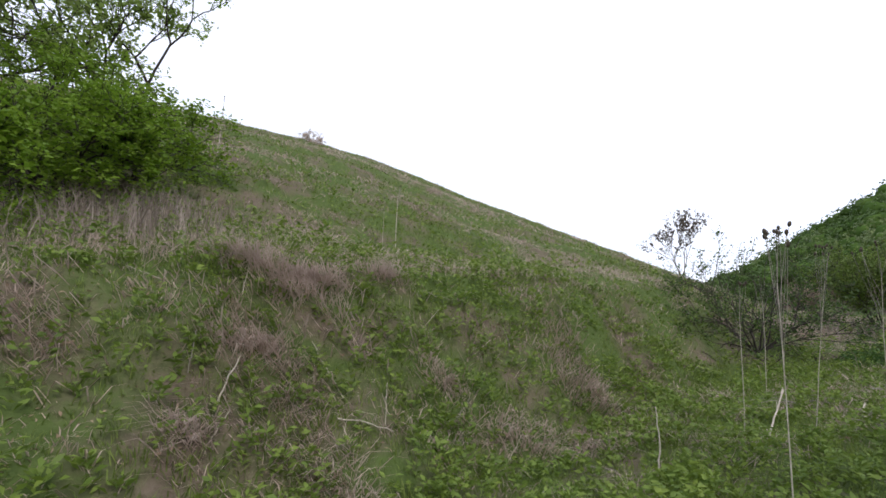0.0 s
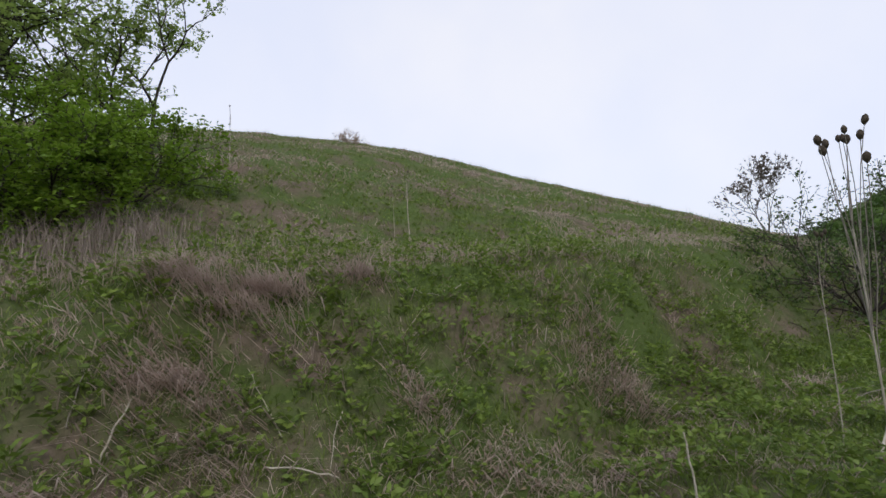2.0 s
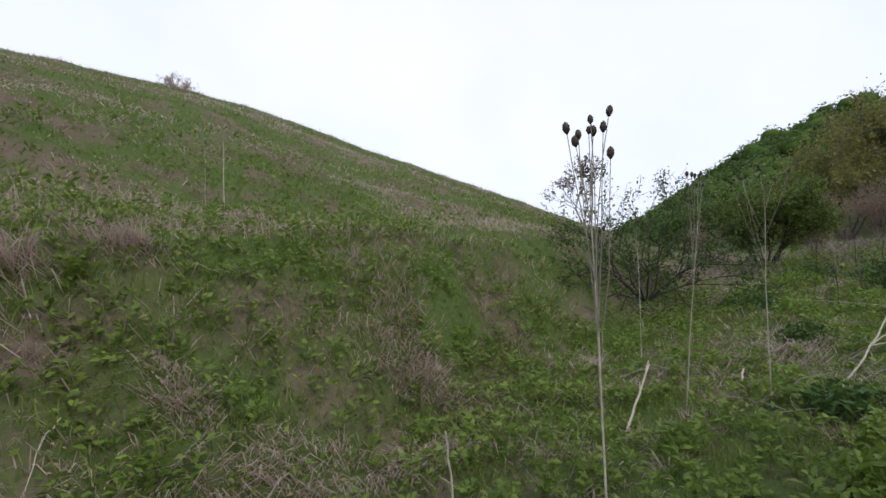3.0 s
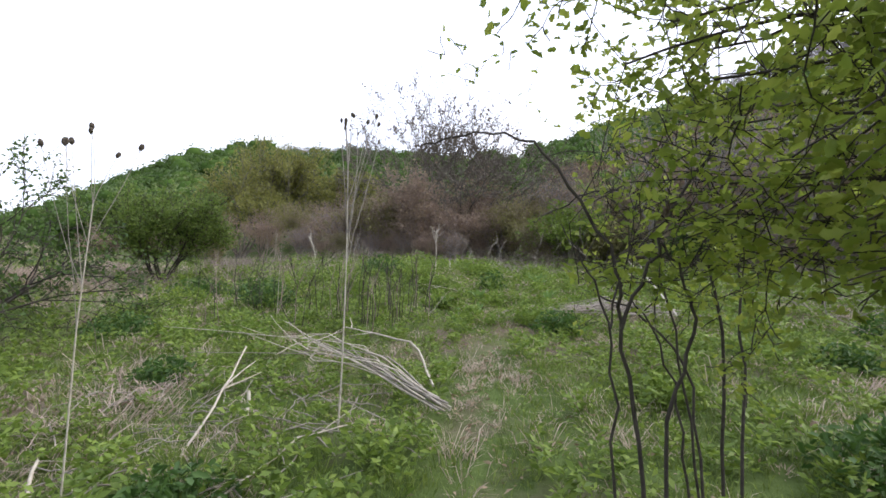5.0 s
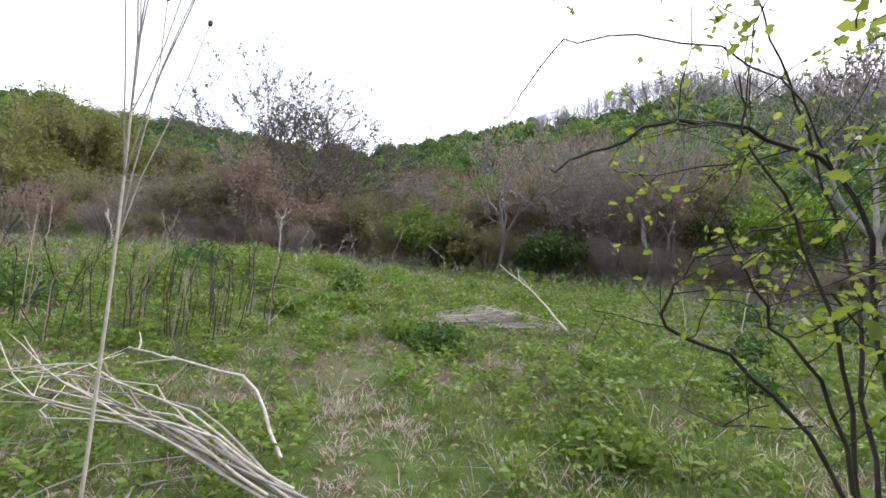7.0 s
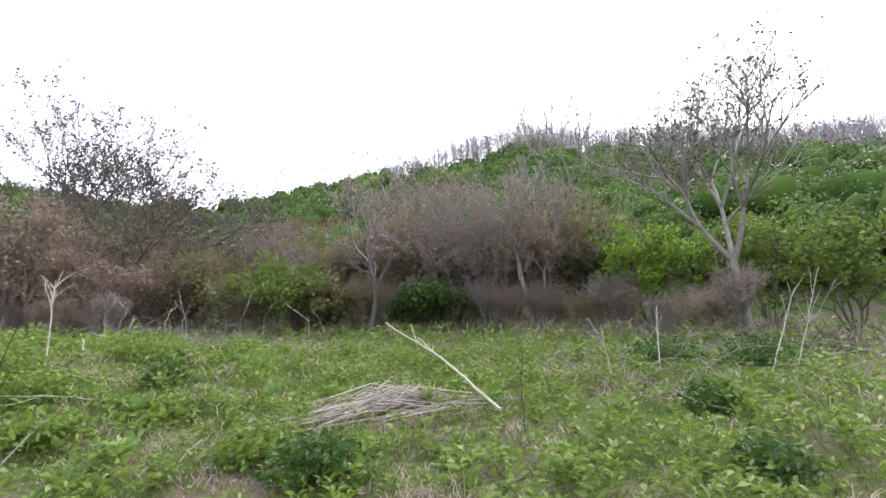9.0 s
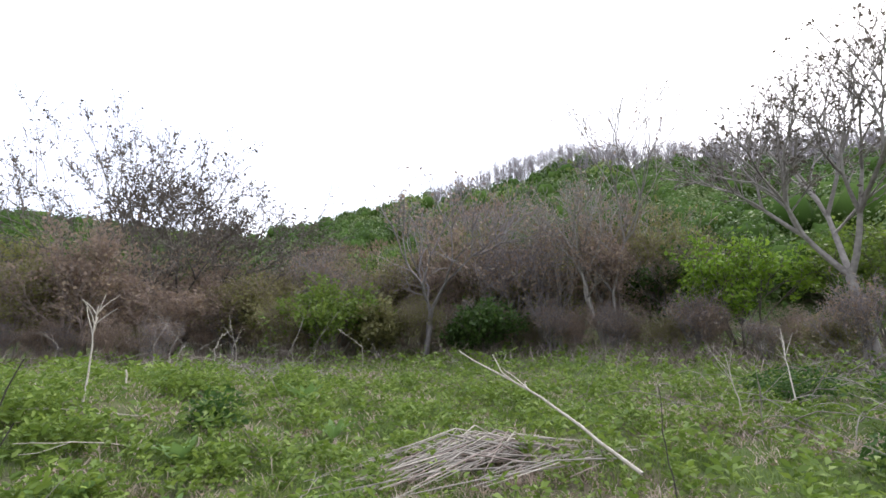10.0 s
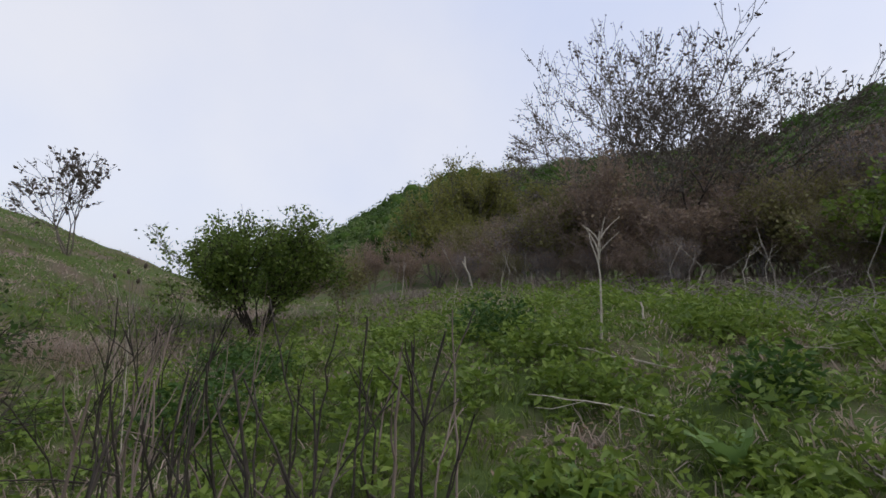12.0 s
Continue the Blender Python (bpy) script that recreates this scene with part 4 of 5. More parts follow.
    for i, (x, y, h) in enumerate([(-6.1, 8.9, 2.3), (-6.5, 7.6, 2.4), (-6.9, 6.2, 2.4), (-8.2, 9.3, 2.6)]):
        plant("bank_bush", 194 + i, x, y, "low bright green bush with level drooping boughs", "bush", "bushes on the bank", stems=9, tall=h, girth=0.035, lean=1.0, bark=M_THORN, leaf=M_SPRING, per=6, size=0.085, off=0.06, leaf_from=4, forks=5, ratio=0.77, bole=0.28, least=0.004, angle=0.5, rise=-0.02, flat=0.9)
    # thorny shrubs beside the path and the leafy tree that hangs over it
    shrub_by_hand("hawthorn_shrub", 96, 4.8, 2.62, "thin thorny shrub with dark arching stems and few young leaves", "shrub", [
        ([(0, 0, 0), (0.06, 0.02, 0.75), (0.0, 0.1, 1.2), (-0.04, 0.12, 1.42), (-0.06, 0.3, 1.72), (-0.06, 0.5, 1.86), (-0.06, 0.68, 1.86), (-0.08, 0.8, 1.83)], 0.0085),
        ([(0.0, 0.1, 1.2), (0.02, 0.0, 1.45), (0.0, -0.1, 1.68), (0.02, -0.28, 1.95), (0.05, -0.5, 2.2)], 0.007),
        ([(0.06, -0.08, 0), (0.1, -0.06, 0.85), (0.08, -0.14, 1.2), (0.06, -0.1, 1.38), (0.04, 0.0, 1.5), (0.0, 0.08, 1.48)], 0.008),
        ([(-0.05, 0.06, 0), (-0.08, 0.1, 0.7), (-0.12, 0.14, 1.2), (-0.14, 0.22, 1.42), (-0.15, 0.3, 1.54)], 0.006),
        ([(-0.12, 0.14, 1.2), (-0.12, 0.1, 1.4), (-0.14, 0.06, 1.62)], 0.0045)], M_THORNLEAF, 2, 0.025, 0.26, 5, 0.012)
    shrub_by_hand("hawthorn_shrub", 97, 5.72, 2.3, "spreading thorny shrub with dark arching stems and yellow-green leaves", "shrub", [
        ([(0, 0, 0), (0.06, 0.06, 0.75), (0.1, 0.28, 1.02), (0.1, 0.5, 1.15), (0.09, 0.44, 1.3), (0.06, 0.26, 1.4), (0.04, 0.05, 1.45)], 0.0075),
        ([(0.1, -0.1, 0), (0.1, -0.1, 0.9), (0.04, 0.02, 1.5), (0.04, 0.3, 1.66), (0.05, 0.5, 1.68), (0.07, 0.72, 1.58), (0.08, 0.85, 1.5)], 0.009),
        ([(0.04, 0.02, 1.5), (0.03, 0.3, 1.85), (0.05, 0.75, 1.9), (0.06, 0.92, 1.75), (0.08, 1.0, 1.6)], 0.0035),
        ([(-0.06, 0.06, 0), (-0.1, 0.12, 0.6), (-0.14, 0.26, 1.0), (-0.16, 0.42, 1.2), (-0.2, 0.52, 1.32)], 0.007),
        ([(-0.02, 0.0, 0), (-0.04, 0.1, 0.8), (-0.08, 0.24, 1.3), (-0.1, 0.4, 1.55), (-0.12, 0.46, 1.72)], 0.007),
        ([(0.2, -0.2, 0), (0.3, -0.25, 0.9), (0.35, -0.2, 1.5), (0.3, 0.0, 1.9), (0.2, 0.2, 2.2)], 0.009)], M_THORNLEAF, 2, 0.028, 0.36, 4, 0.014)
    rng = np.random.default_rng(98)
    limbs = [([(0, 0, 0), (0.02, 0.1, 0.8), (0.05, 0.35, 1.35), (dx * 0.6, reach * 0.6, zz - 0.08), (dx, reach, zz)], 0.015) for dx, reach, zz in
             ((0.5, 1.5, 2.0), (0.3, 1.3, 1.8), (0.8, 1.4, 1.75), (0.9, 1.2, 1.5), (0.2, 1.2, 2.2), (0.6, 1.6, 2.25), (1.1, 1.3, 2.05), (-0.25, 1.3, 2.45), (-0.5, 1.45, 2.5), (0.75, 1.75, 2.2), (0.4, 1.7, 2.4), (1.0, 1.55, 2.3), (0.9, 1.05, 1.75), (1.2, 1.0, 1.6), (1.1, 0.9, 2.1), (0.0, 1.6, 2.55))]
    shrub_by_hand("hawthorn_tree", 98, 4.2, 0.95, "leafy hawthorn with yellow-green leaves hanging over the path", "tree", limbs, M_THORNLEAF, 5, 0.038, 0.44, 5, 0.03, 0.0020, (1, 4), 3)
    # brown undergrowth at the foot of the bank bushes
    x, y = rng.normal(-4.7, 0.8, 1500), rng.normal(6.6, 0.9, 1500)
    ob = new("bank_weeds", blades("bank_weeds", np.stack([x, y, height(x, y) - 0.02], 1), rng.uniform(0.2, 0.75, len(x)), rng.uniform(0.006, 0.013, len(x)), rng.uniform(0.1, 0.8, len(x)), M_SCRUB, rng))
    tagged(ob, "brown dry weeds below the bushes on the bank", "weeds", kind="stuff")
    # tall pale grass stems along the terrace
    a_, q = np.radians(rng.uniform(-52, 30, 4200)), rng.random(4200)
    r_ = np.interp(np.degrees(a_), HILL_AZ, EDGE_R) + 0.1 + 3.2 * q ** 1.5
    x, y = 0.5 + r_ * np.sin(a_), 0.6 + r_ * np.cos(a_)
    ob = new("tall_dry_grass", blades("tall_dry_grass", np.stack([x, y, height(x, y) - 0.02], 1), rng.uniform(0.12, 0.32, len(x)), rng.uniform(0.004, 0.009, len(x)), rng.uniform(0.05, 0.7, len(x)), M_STRAW, rng))
    tagged(ob, "thin pale stems of last year's grass along the terrace", "grass", kind="stuff")


vegetation()


# ---- teasels, stalks and dead wood ----
def head_mesh():
    """An egg-shaped seed head set with short spines."""
    rng = np.random.default_rng(3)
    rings, n = [0.0, 0.55, 0.9, 1.0, 0.92, 0.68, 0.0], 9
    v, loops = [], []
    for i, r in enumerate(rings):
        for j in range(n):
            t = 2 * math.pi * j / n
            rr = 0.013 * r * (1 + 0.12 * ((i + j) % 2))
            v.append((rr * math.cos(t), rr * math.sin(t), 0.05 * i / (len(rings) - 1)))
    for i in range(len(rings) - 1):
        for j in range(n):
            loops.append((i * n + j, i * n + (j + 1) % n, (i + 1) * n + (j + 1) % n, (i + 1) * n + j))
    return build("seed_head", v, np.array(loops), np.full(len(loops), 4), M_HEAD)


HEAD = head_mesh()


def teasel(seed, x, y, tall, heads, lean=(0, 0), spread=0.10, thick=0.0055, z0=None):
    rng = np.random.default_rng(seed)
    ob = thing("teasel", x, y, float(height(x, y)) - 0.03, "tall dead teasel stalk with dark brown seed heads", "teasel", "dead teasels in the grass")
    stem = bend(rng, (0, 0, 0), (lean[0], lean[1], 1), tall * 0.82, thick, thick * 0.5, 9, 0.012)
    part("stem", tubes("teasel_stem", [stem], M_STALK, 6), ob)
    for i in range(heads):
        k = 5 + i % 4 if i else 8
        p = stem[0][k]
        a_ = rng.uniform(0, 2 * math.pi)
        s = spread * rng.uniform(0.5, 1.0) if i else 0.02
        ln = tall * (1.0 - 0.82 * k / 8) + rng.uniform(-0.06, 0.06) * (i > 0) - 0.03 * i * tall / 8
        br = bend(rng, p, (math.cos(a_) * s * 2, math.sin(a_) * s * 2, 1), max(ln, 0.15), thick * 0.42, thick * 0.3, 5, 0.05, 0.05)
        arm = part("branch", tubes("teasel_branch", [br], M_STALK_GREY, 4), ob)
        hd = part("seed_head", HEAD, arm, "dark brown spiny seed head")
        d = br[0][-1] - br[0][-2]
        hd.matrix_basis = Matrix.Translation(br[0][-1]) @ Vector(d).to_track_quat("Z", "Y").to_matrix().to_4x4() @ Matrix.Scale(rng.uniform(0.75, 1.1), 4)
    return ob


def stick(name, seed, pts, r0, r1, mat, label, category="stick", group="", forks=0, fork_len=0.3):
    """A bent dead stalk through the given points, with side shoots."""
    rng = np.random.default_rng(seed)
    p = np.array(pts, float)
    o = p[0].copy()
    ob = thing(name, o[0], o[1], o[2], label, category, group)
    p = p - o
    t = np.linspace(0, len(p) - 1, len(p) * 3)
    q = np.stack([np.interp(t, np.arange(len(p)), p[:, i]) for i in range(3)], 1) + rng.normal(size=(len(t), 3)) * 0.006
    part("stalk", tubes(name, [(q, np.linspace(r0, r1, len(q)))], mat, 6), ob)
    for _ in range(forks):
        k = rng.integers(len(q) // 2, len(q) - 1)
        d = unit(unit(q[k + 1] - q[k]) + rng.normal(size=3) * np.array([0.34, 0.34, 0.15]))
        b = bend(rng, q[k], d, fork_len * rng.uniform(0.6, 1.2), r1 * 1.1, r1 * 0.5, 4, 0.1)
        part("shoot", tubes(name + "_shoot", [b], mat, 5), ob)
    return ob


def on(x, y, up=0.0):
    return (x, y, float(height(x, y)) + up)


def dead_things():
    teasel(1, 2.39, 3.33, 2.03, 10, (0.0, 0.0), 0.06)
    teasel(2, 3.53, 5.66, 1.75, 5, (0.03, 0))
    teasel(3, 4.21, 5.47, 2.05, 9, (0.03, -0.02))
    teasel(4, 4.86, 5.27, 2.05, 8, (-0.02, 0.01), 0.25)
    teasel(5, 4.94, 7.36, 1.8, 5, (0, 0))
    teasel(6, 6.33, 4.60, 2.42, 11, (-0.02, -0.03), 0.13, 0.009)
    teasel(7, 9.9, 7.9, 1.5, 4)
    teasel(8, -1.20, 11.0, 1.5, 2, thick=0.014)
    teasel(9, -6.55, 12.79, 1.7, 2, thick=0.014)
    teasel(10, -1.5, 10.9, 1.2, 1)
    teasel(11, -5.6, 11.0, 0.9, 1)
    # pale sticks in the grass
    stick("white_stick", 1, [on(3.50, 5.20, 0.02), on(3.70, 5.40, 0.22), on(4.0, 5.65, 0.40)], 0.012, 0.008, M_STALK, "bleached broken stalk leaning in the grass", forks=2, fork_len=0.15)
    stick("white_stick", 2, [on(4.75, 4.95, 0.0), (5.54, 5.35, 0.55), (6.2, 5.6, 0.85), (6.73, 5.82, 1.2)], 0.012, 0.008, M_STALK, "long bleached stalk leaning across the grass", forks=2, fork_len=0.35)
    stick("white_stick", 3, [on(6.12, 5.25, 0.02), on(6.22, 5.33, 0.24)], 0.016, 0.014, M_STALK, "short bleached stump of a stalk", "stick")
    stick("white_stick", 4, [on(5.0, 5.75, 0.03), on(5.12, 5.9, 0.2)], 0.012, 0.01, M_STALK, "short bleached broken stalk", "stick")
    stick("kinked_stalk", 5, [(7.05, 4.12, 0.98), (7.52, 4.47, 1.27), (7.75, 5.1, 1.32), (7.95, 5.5, 1.33)], 0.012, 0.006, M_STALK, "kinked pale stalk resting on the grass", forks=3, fork_len=0.3)
    for i in range(14):
        rng = np.random.default_rng(200 + i)
        j = rng.normal(size=(4, 3)) * np.array([[0.03, 0.06, 0.02], [0.05, 0.10, 0.03], [0.20, 0.2, 0.07], [0.5, 0.55, 0.10]])
        pts = np.array([(6.72, 3.95, 0.90), (6.95, 4.6, 1.12), (7.2, 5.3, 1.22), (7.5, 6.3, 1.22)]) + j
        stick("fallen_stalk", 210 + i, pts, 0.008, 0.003, M_STALK if i % 3 else M_STALK_GREY, "bleached fallen stalk in a loose bundle", "stick", "bundle of fallen stalks", forks=1, fork_len=0.4)
    rng = np.random.default_rng(17)
    for i in range(60):
        x, y, t = rng.uniform(4.9, 7.2), rng.uniform(4.3, 6.9), rng.uniform(0, 6.28)
        ln = rng.uniform(0.4, 0.9)
        stick("fallen_stalk", 240 + i, [on(x, y, 0.04), on(x + ln * math.cos(t) * 0.5, y + ln * math.sin(t) * 0.5, 0.10), on(x + ln * math.cos(t), y + ln * math.sin(t), 0.08)], 0.006, 0.003, M_STALK_GREY, "grey dead stalk lying in the grass", "stick", "scattered dead stalks")
    stick("fallen_stalk", 290, [on(5.1, 4.75, 0.05), on(5.9, 4.65, 0.1), on(6.5, 4.35, 0.08)], 0.008, 0.004, M_STALK, "pale dead stalk lying in the grass", "stick", "scattered dead stalks", forks=1)
    stick("white_stick", 6, [on(-1.9, 4.2, 0), on(-1.86, 4.3, 0.2), on(-1.8, 4.4, 0.36)], 0.009, 0.006, M_STALK, "short bleached stalk on the bank", "stick")
    stick("fallen_stalk", 7, [on(-0.95, 4.7, 0.06), on(-0.7, 4.78, 0.1), on(-0.42, 4.86, 0.08)], 0.008, 0.005, M_STALK, "bleached stalk lying on the bank", "stick", "scattered dead stalks")
    stick("pale_stem", 8, [on(1.98, 4.39, 0), on(1.99, 4.4, 0.3), on(1.96, 4.42, 0.62)], 0.009, 0.005, M_STALK, "upright pale dead stem in the grass", "dead plant")
    for i in range(34):
        x, y, t = rng.uniform(-3, 3.2), rng.uniform(3.6, 8.2), rng.uniform(0, 6.28)
        ln = rng.uniform(0.2, 0.6)
        stick("fallen_stalk", 600 + i, [on(x, y, 0.05), on(x + ln * math.cos(t) * 0.5, y + ln * math.sin(t) * 0.5, 0.09), on(x + ln * math.cos(t), y + ln * math.sin(t), 0.07)], 0.005, 0.003, M_STALK if i % 2 else M_STALK_GREY, "dead stalk lying on the bank", "stick", "scattered dead stalks")
    for i in range(40):
        x, y, t = rng.uniform(9.5, 19), rng.uniform(-4.5, 8), rng.uniform(0, 6.28)
        ln = rng.uniform(0.4, 1.3)
        stick("fallen_stalk", 640 + i, [on(x, y, 0.04), on(x + ln * math.cos(t) * 0.5, y + ln * math.sin(t) * 0.5, 0.16), on(x + ln * math.cos(t), y + ln * math.sin(t), rng.uniform(0.08, 0.5))], 0.007, 0.003, M_STALK_GREY if i % 3 else M_STALK, "grey dead stalk lying in the meadow", "stick", "scattered dead stalks", forks=1, fork_len=0.3)
    # tangles of arching dead stems before the thicket
    for cx, cy, sx, sy, n, mat in [(19.3, 6.0, 1.1, 1.2, 70, M_STALK_GREY), (17.0, 5.0, 0.9, 0.9, 55, M_STALK_GREY), (20.3, 3.0, 1.0, 1.0, 55, M_TWIG), (13.6, -4.6, 0.9, 0.9, 55, M_STALK_GREY), (12.6, -1.6, 1.0, 0.8, 40, M_STALK_GREY), (19.0, 9.5, 1.4, 1.6, 60, M_STALK_GREY), (8.0, 11.2, 1.0, 0.6, 60, M_THORN)]:
        ob = thing("dead_tangle", cx, cy, float(height(cx, cy)), "tangle of arching dead grey-brown stems", "dead brush", "dead brush in the meadow")
        lines = []
        for _ in range(n):
            x, y = rng.normal(cx, sx), rng.normal(cy, sy)
            t = rng.uniform(0, 6.28)
            q = bend(rng, (x - cx, y - cy, float(height(x, y)) - ob.location.z - 0.03), (math.cos(t) * 0.7, math.sin(t) * 0.7, 1), rng.uniform(0.5, 1.3), 0.008, 0.003, 6, 0.12, -0.28)
            lines.append(q)
        tagged(part("stem_tangle", tubes("dead_tangle", lines, mat, 4), ob), kind="stuff")
    # forked white stem, its neighbours and the stump of a stalk
    stick("forked_stem", 20, [on(13.4, 6.32, 0), (13.42, 6.34, 2.75), (13.47, 6.38, 3.2)], 0.012, 0.007, M_STALK, "upright bleached forked stem of a dead plant", "dead plant", forks=8, fork_len=0.34)
    stick("white_stick", 21, [on(13.93, 6.13, 0.02), on(13.98, 6.17, 0.30)], 0.013, 0.010, M_STALK, "short bleached stump of a stalk", "stick")
    stick("white_stick", 22, [on(20.6, 14.2, 0.0), on(20.5, 14.3, 0.55), on(20.4, 14.5, 1.0)], 0.04, 0.03, M_STALK, "broken bleached stalk on the rise", "stick", forks=2, fork_len=0.4)
    for i in range(26):
        x, y = rng.uniform(16.5, 24), rng.uniform(2.5, 15)
        stick("dead_stalk", 300 + i, [on(x, y, 0), on(x + rng.normal() * 0.12, y + rng.normal() * 0.12, 0.6), on(x + rng.normal() * 0.3, y + rng.normal() * 0.3, rng.uniform(0.9, 1.5))], 0.009, 0.004, M_STALK if i % 3 == 0 else M_STALK_GREY, "standing grey dead stalk before the thicket", "dead plant", "dead stalks before the thicket", forks=2, fork_len=0.35)
    # heap of cut stalks with a long pole beside it
    heap = thing("brush_heap", 11.55, 2.5, float(height(11.55, 2.5)), "low heap of cut grey-brown stalks on the grass", "heap")
    for i in range(120):
        t = rng.normal(1.15, 0.22)
        c = rng.normal(size=2) * np.array([0.28, 0.42])
        rr = math.hypot(c[0], c[1])
        ln = rng.uniform(0.7, 1.9)
        z = max(0.04, 0.34 - 0.28 * rr) * rng.uniform(0.2, 1)
        d = np.array([math.cos(t + 0.9), math.sin(t + 0.9), 0]) * ln / 2
        p = np.array([c[0], c[1], z + 0.03])
        pts = [p - d - np.array([0, 0, z * 0.7]), p, p + d - np.array([0, 0, z * 0.7])]
        part("stalk", tubes("heap_stalk", [(np.array(pts), np.array([0.008, 0.006, 0.003]))], (M_TWIG, M_STALK_GREY, M_STALK_GREY, M_STALK)[i % 4], 5), heap)
    stick("long_pole", 40, [(10.36, 1.75, 1.60), (11.0, 1.88, 1.90), (11.57, 1.99, 2.12), (13.0, 2.25, 2.55)], 0.014, 0.007, M_STALK, "long thin bleached pole lying across the heap", "pole", forks=3, fork_len=0.7)
    # dead stems right of the heap
    for i, (x, y, dx, dy, h, f) in enumerate([(12.27, -1.66, 0.45, -0.5, 1.0, 4), (12.6, -2.2, -0.35, -0.1, 0.6, 2), (11.9, -0.56, 0.05, 0.05, 0.75, 4), (11.6, -0.45, -0.2, 0.1, 0.6, 3), (11.2, -2.9, -0.25, -0.5, 1.5, 6), (11.5, -3.2, -0.6, -0.4, 1.3, 4), (11.3, -2.6, 0.1, -0.9, 1.2, 3)]):
        stick("dead_plant", 400 + i, [on(x, y, 0), on(x + dx * 0.5, y + dy * 0.5, h * 0.5), on(x + dx, y + dy, h)], 0.010, 0.004, M_STALK if i % 2 == 0 else M_STALK_GREY, "leaning bleached dead stem in the grass", "dead plant", "dead stems in the meadow", forks=f, fork_len=0.4)
    stick("thorn_shoot", 420, [on(10.3, 1.55, 0), on(10.42, 1.5, 0.35), on(10.5, 1.42, 0.75)], 0.006, 0.003, M_THORN, "single dark thorny shoot beside the pole", "shoot")
    # brown saplings beside the path
    for i in range(46):
        a_, r_ = rng.uniform(0, 6.28), 0.85 * math.sqrt(rng.random())
        x, y = 10.0 + r_ * math.cos(a_) * 1.0, 5.95 + r_ * math.sin(a_) * 0.9
        h = rng.uniform(0.55, 1.15)
        stick("brown_shoot", 500 + i, [on(x, y, -0.02), on(x + rng.normal() * 0.04, y + rng.normal() * 0.04, h * 0.5), on(x + rng.normal() * 0.1, y + rng.normal() * 0.1, h)], 0.0072, 0.0035, M_THORN if i % 4 else M_TWIG, "thin upright dark brown shoot", "shoot", "stand of dark brown shoots", forks=2, fork_len=0.2)
    for i in range(30):
        x, y = rng.uniform(8.7, 10.4), rng.uniform(6.7, 9.0)
        h = rng.uniform(0.7, 1.3)
        stick("dry_weed", 560 + i, [on(x, y, -0.02), on(x + rng.normal() * 0.1, y + rng.normal() * 0.1, h * 0.5), on(x + rng.normal() * 0.25, y + rng.normal() * 0.25, h)], 0.007, 0.0025, M_THORN if i % 3 else M_TWIG, "branching dry brown weed", "weed", "dry weeds by the brown shoots", forks=5, fork_len=0.35)


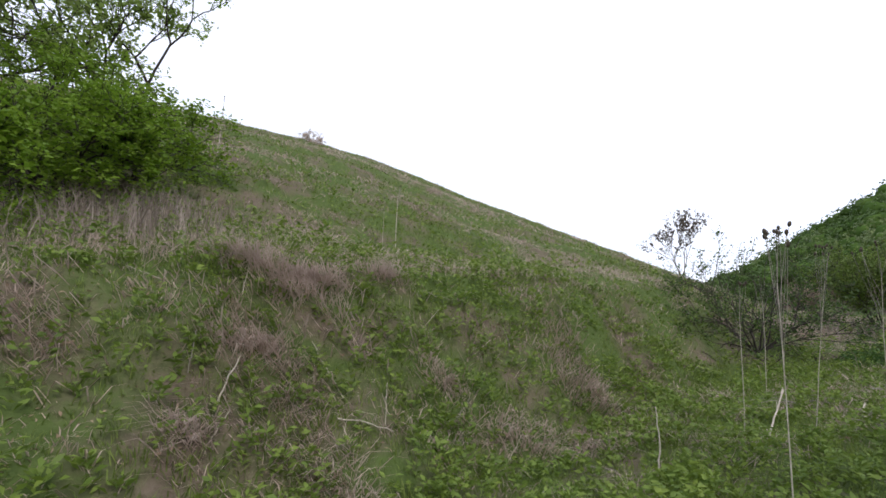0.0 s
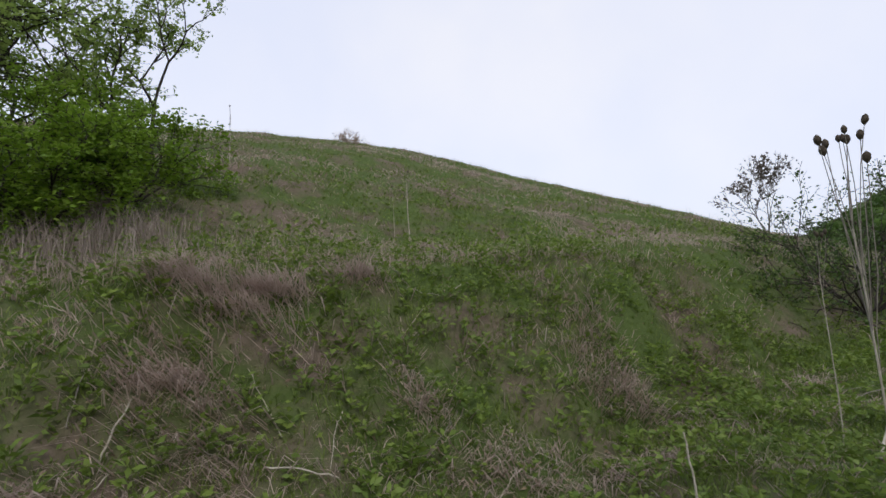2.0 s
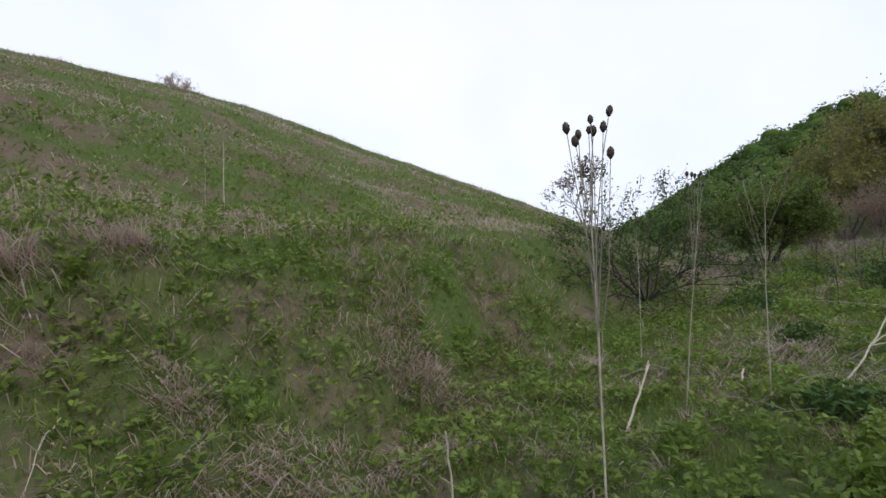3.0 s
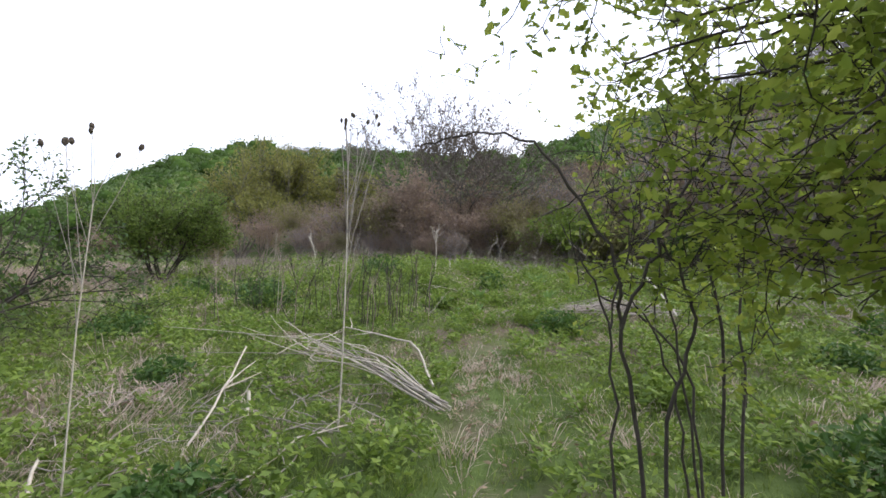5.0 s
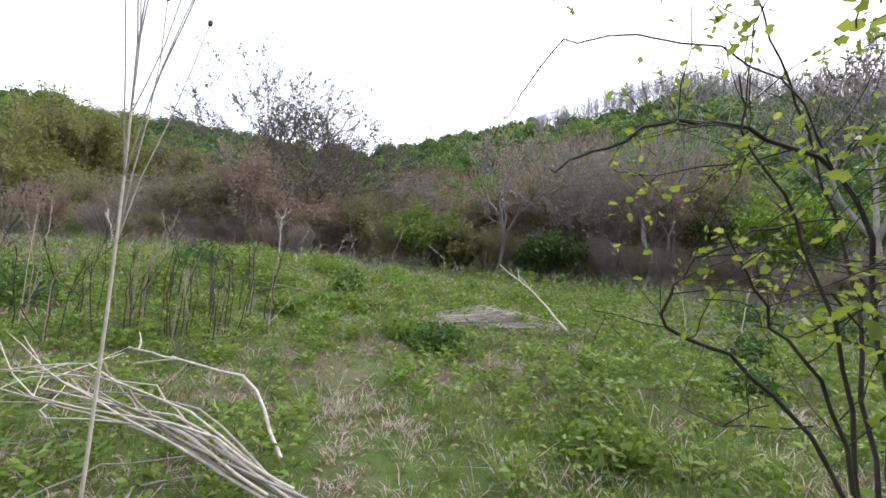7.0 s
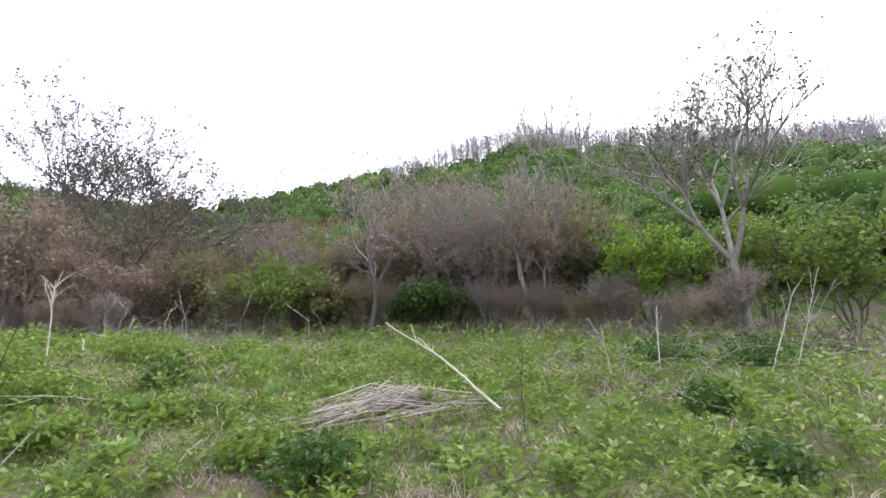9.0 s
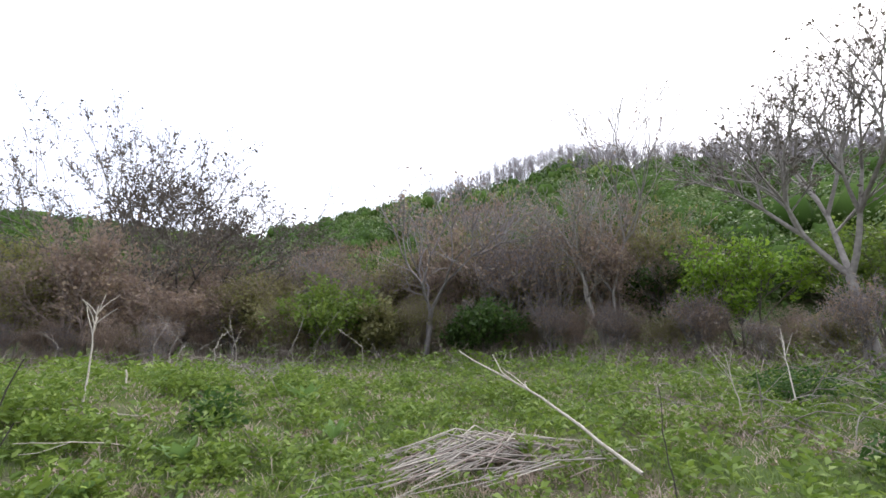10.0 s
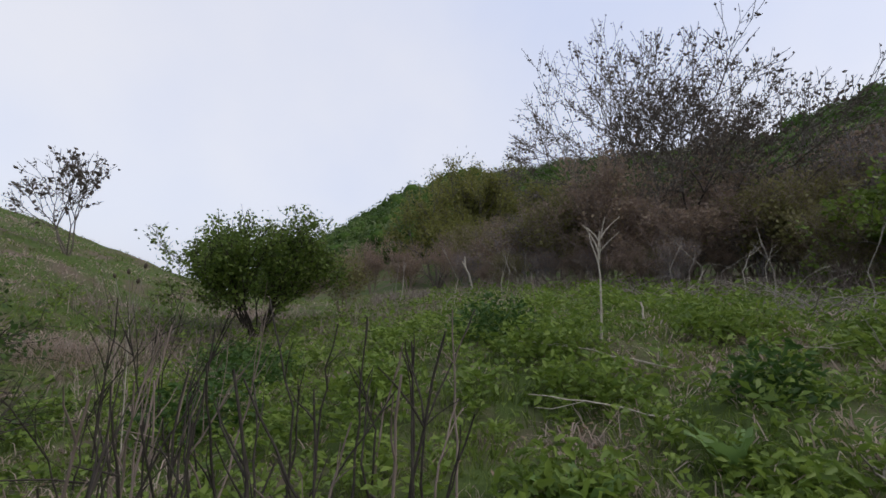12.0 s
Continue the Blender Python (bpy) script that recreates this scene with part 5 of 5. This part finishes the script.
def leafy_clumps():
    """Nettle and dock clumps in the meadow."""
    rng = np.random.default_rng(41)
    for x, y, r, h, mat in [(10.1, 3.3, 0.42, 0.34, M_NETTLE), (10.5, 3.75, 0.3, 0.26, M_HERB), (13.5, 7.7, 0.6, 0.55, M_NETTLE), (13.0, 6.6, 0.6, 0.4, M_HERB), (12.9, 4.9, 0.35, 0.4, M_NETTLE), (14.6, 5.6, 0.7, 0.4, M_HERB), (10.4, -0.6, 0.35, 0.32, M_NETTLE), (9.0, 0.4, 0.3, 0.28, M_NETTLE),
                            (5.2, 4.9, 0.35, 0.25, M_NETTLE), (6.9, 6.9, 0.35, 0.28, M_NETTLE), (4.3, 3.9, 0.3, 0.22, M_HERB), (6.4, 1.2, 0.5, 0.35, M_NETTLE), (12.0, -3.3, 0.6, 0.5, M_NETTLE), (13.0, -2.4, 0.7, 0.45, M_NETTLE), (7.6, 2.2, 0.4, 0.22, M_HERB), (2.0, 3.9, 0.35, 0.22, M_HERB), (11.8, 4.6, 0.3, 0.25, M_HERB), (10.6, 8.6, 0.6, 0.4, M_NETTLE), (11.6, 9.6, 0.7, 0.45, M_NETTLE), (10.9, 11.0, 0.7, 0.4, M_HERB), (12.2, 11.8, 0.8, 0.45, M_NETTLE), (11.6, 7.4, 0.5, 0.35, M_HERB), (12.4, 5.9, 0.5, 0.35, M_HERB), (11.2, 5.4, 0.4, 0.3, M_HERB), (15.2, 4.3, 0.5, 0.45, M_HERB), (8.4, 9.4, 0.6, 0.4, M_NETTLE)]:
        ob = thing("nettle_clump", x, y, float(height(x, y)), "clump of dark green nettles in the grass" if mat == M_NETTLE else "clump of fresh green weeds in the grass", "weeds", "weed clumps in the meadow")
        n = int(520 * r / 0.4)
        d = np.abs(rng.normal(size=(n, 3))) * np.sign(rng.normal(size=(n, 3)))
        p = unit(d) * (rng.random(n) ** 0.5)[:, None] * np.array([r, r, h])
        p[:, 2] = np.abs(p[:, 2]) + 0.02
        stems = [(np.array([[0.7 * q[0], 0.7 * q[1], -0.03], [q[0], q[1], q[2]]]), np.array([0.003, 0.002])) for q in p[::12]]
        tagged(part("stalk_mass", tubes("clump_stalks", stems, mat, 3), ob), kind="stuff")
        part("foliage", leaf_mesh("clump_foliage", p, rng.uniform(0.04, 0.1, n), mat, rng, 0.5, 0.5, True), ob)


def dock_plants():
    """Docks: a rosette of long, wavy, upright leaves."""
    rng = np.random.default_rng(43)
    for x, y, n, ln in [(14.1, 4.05, 13, 0.42), (11.2, 5.35, 8, 0.3), (10.9, 4.7, 7, 0.28), (11.9, 4.9, 8, 0.3), (12.6, 3.7, 7, 0.26), (10.3, 4.9, 7, 0.26), (9.9, 3.0, 7, 0.24)]:
        ob = thing("dock_plant", x, y, float(height(x, y)) - 0.01, "broad-leaved green dock growing in the meadow", "plant", "docks in the meadow")
        for k in range(n):
            a_ = 2 * math.pi * k / n + rng.uniform(-0.3, 0.3)
            out, side = np.array([math.cos(a_), math.sin(a_), 0]), np.array([-math.sin(a_), math.cos(a_), 0])
            long, wide, lean = ln * rng.uniform(0.7, 1.1), ln * rng.uniform(0.09, 0.13), rng.uniform(0.3, 1.1)
            v, loops = [], []
            for i in range(7):
                t = i / 6
                c = out * (0.02 + lean * long * t * (0.55 + 0.3 * t)) + np.array([0, 0, long * t * (1 - 0.38 * lean * t)])
                w = wide * (0.12 + math.sin(math.pi * min(t * 1.02, 1)) ** 0.7) * (0.0 if i == 6 else 1)
                wave = 0.015 * math.sin(i * 2.1 + k)
                v += [c - side * w + np.array([0, 0, wave + w * 0.3]), c, c + side * w + np.array([0, 0, w * 0.3 - wave])]
            for i in range(6):
                q = i * 3
                loops += [(q, q + 1, q + 4, q + 3), (q + 1, q + 2, q + 5, q + 4)]
            part("leaf", build("dock_leaf", v, np.array(loops), np.full(len(loops), 4), M_DOCK, True), ob)


dead_things()
leafy_clumps()
dock_plants()
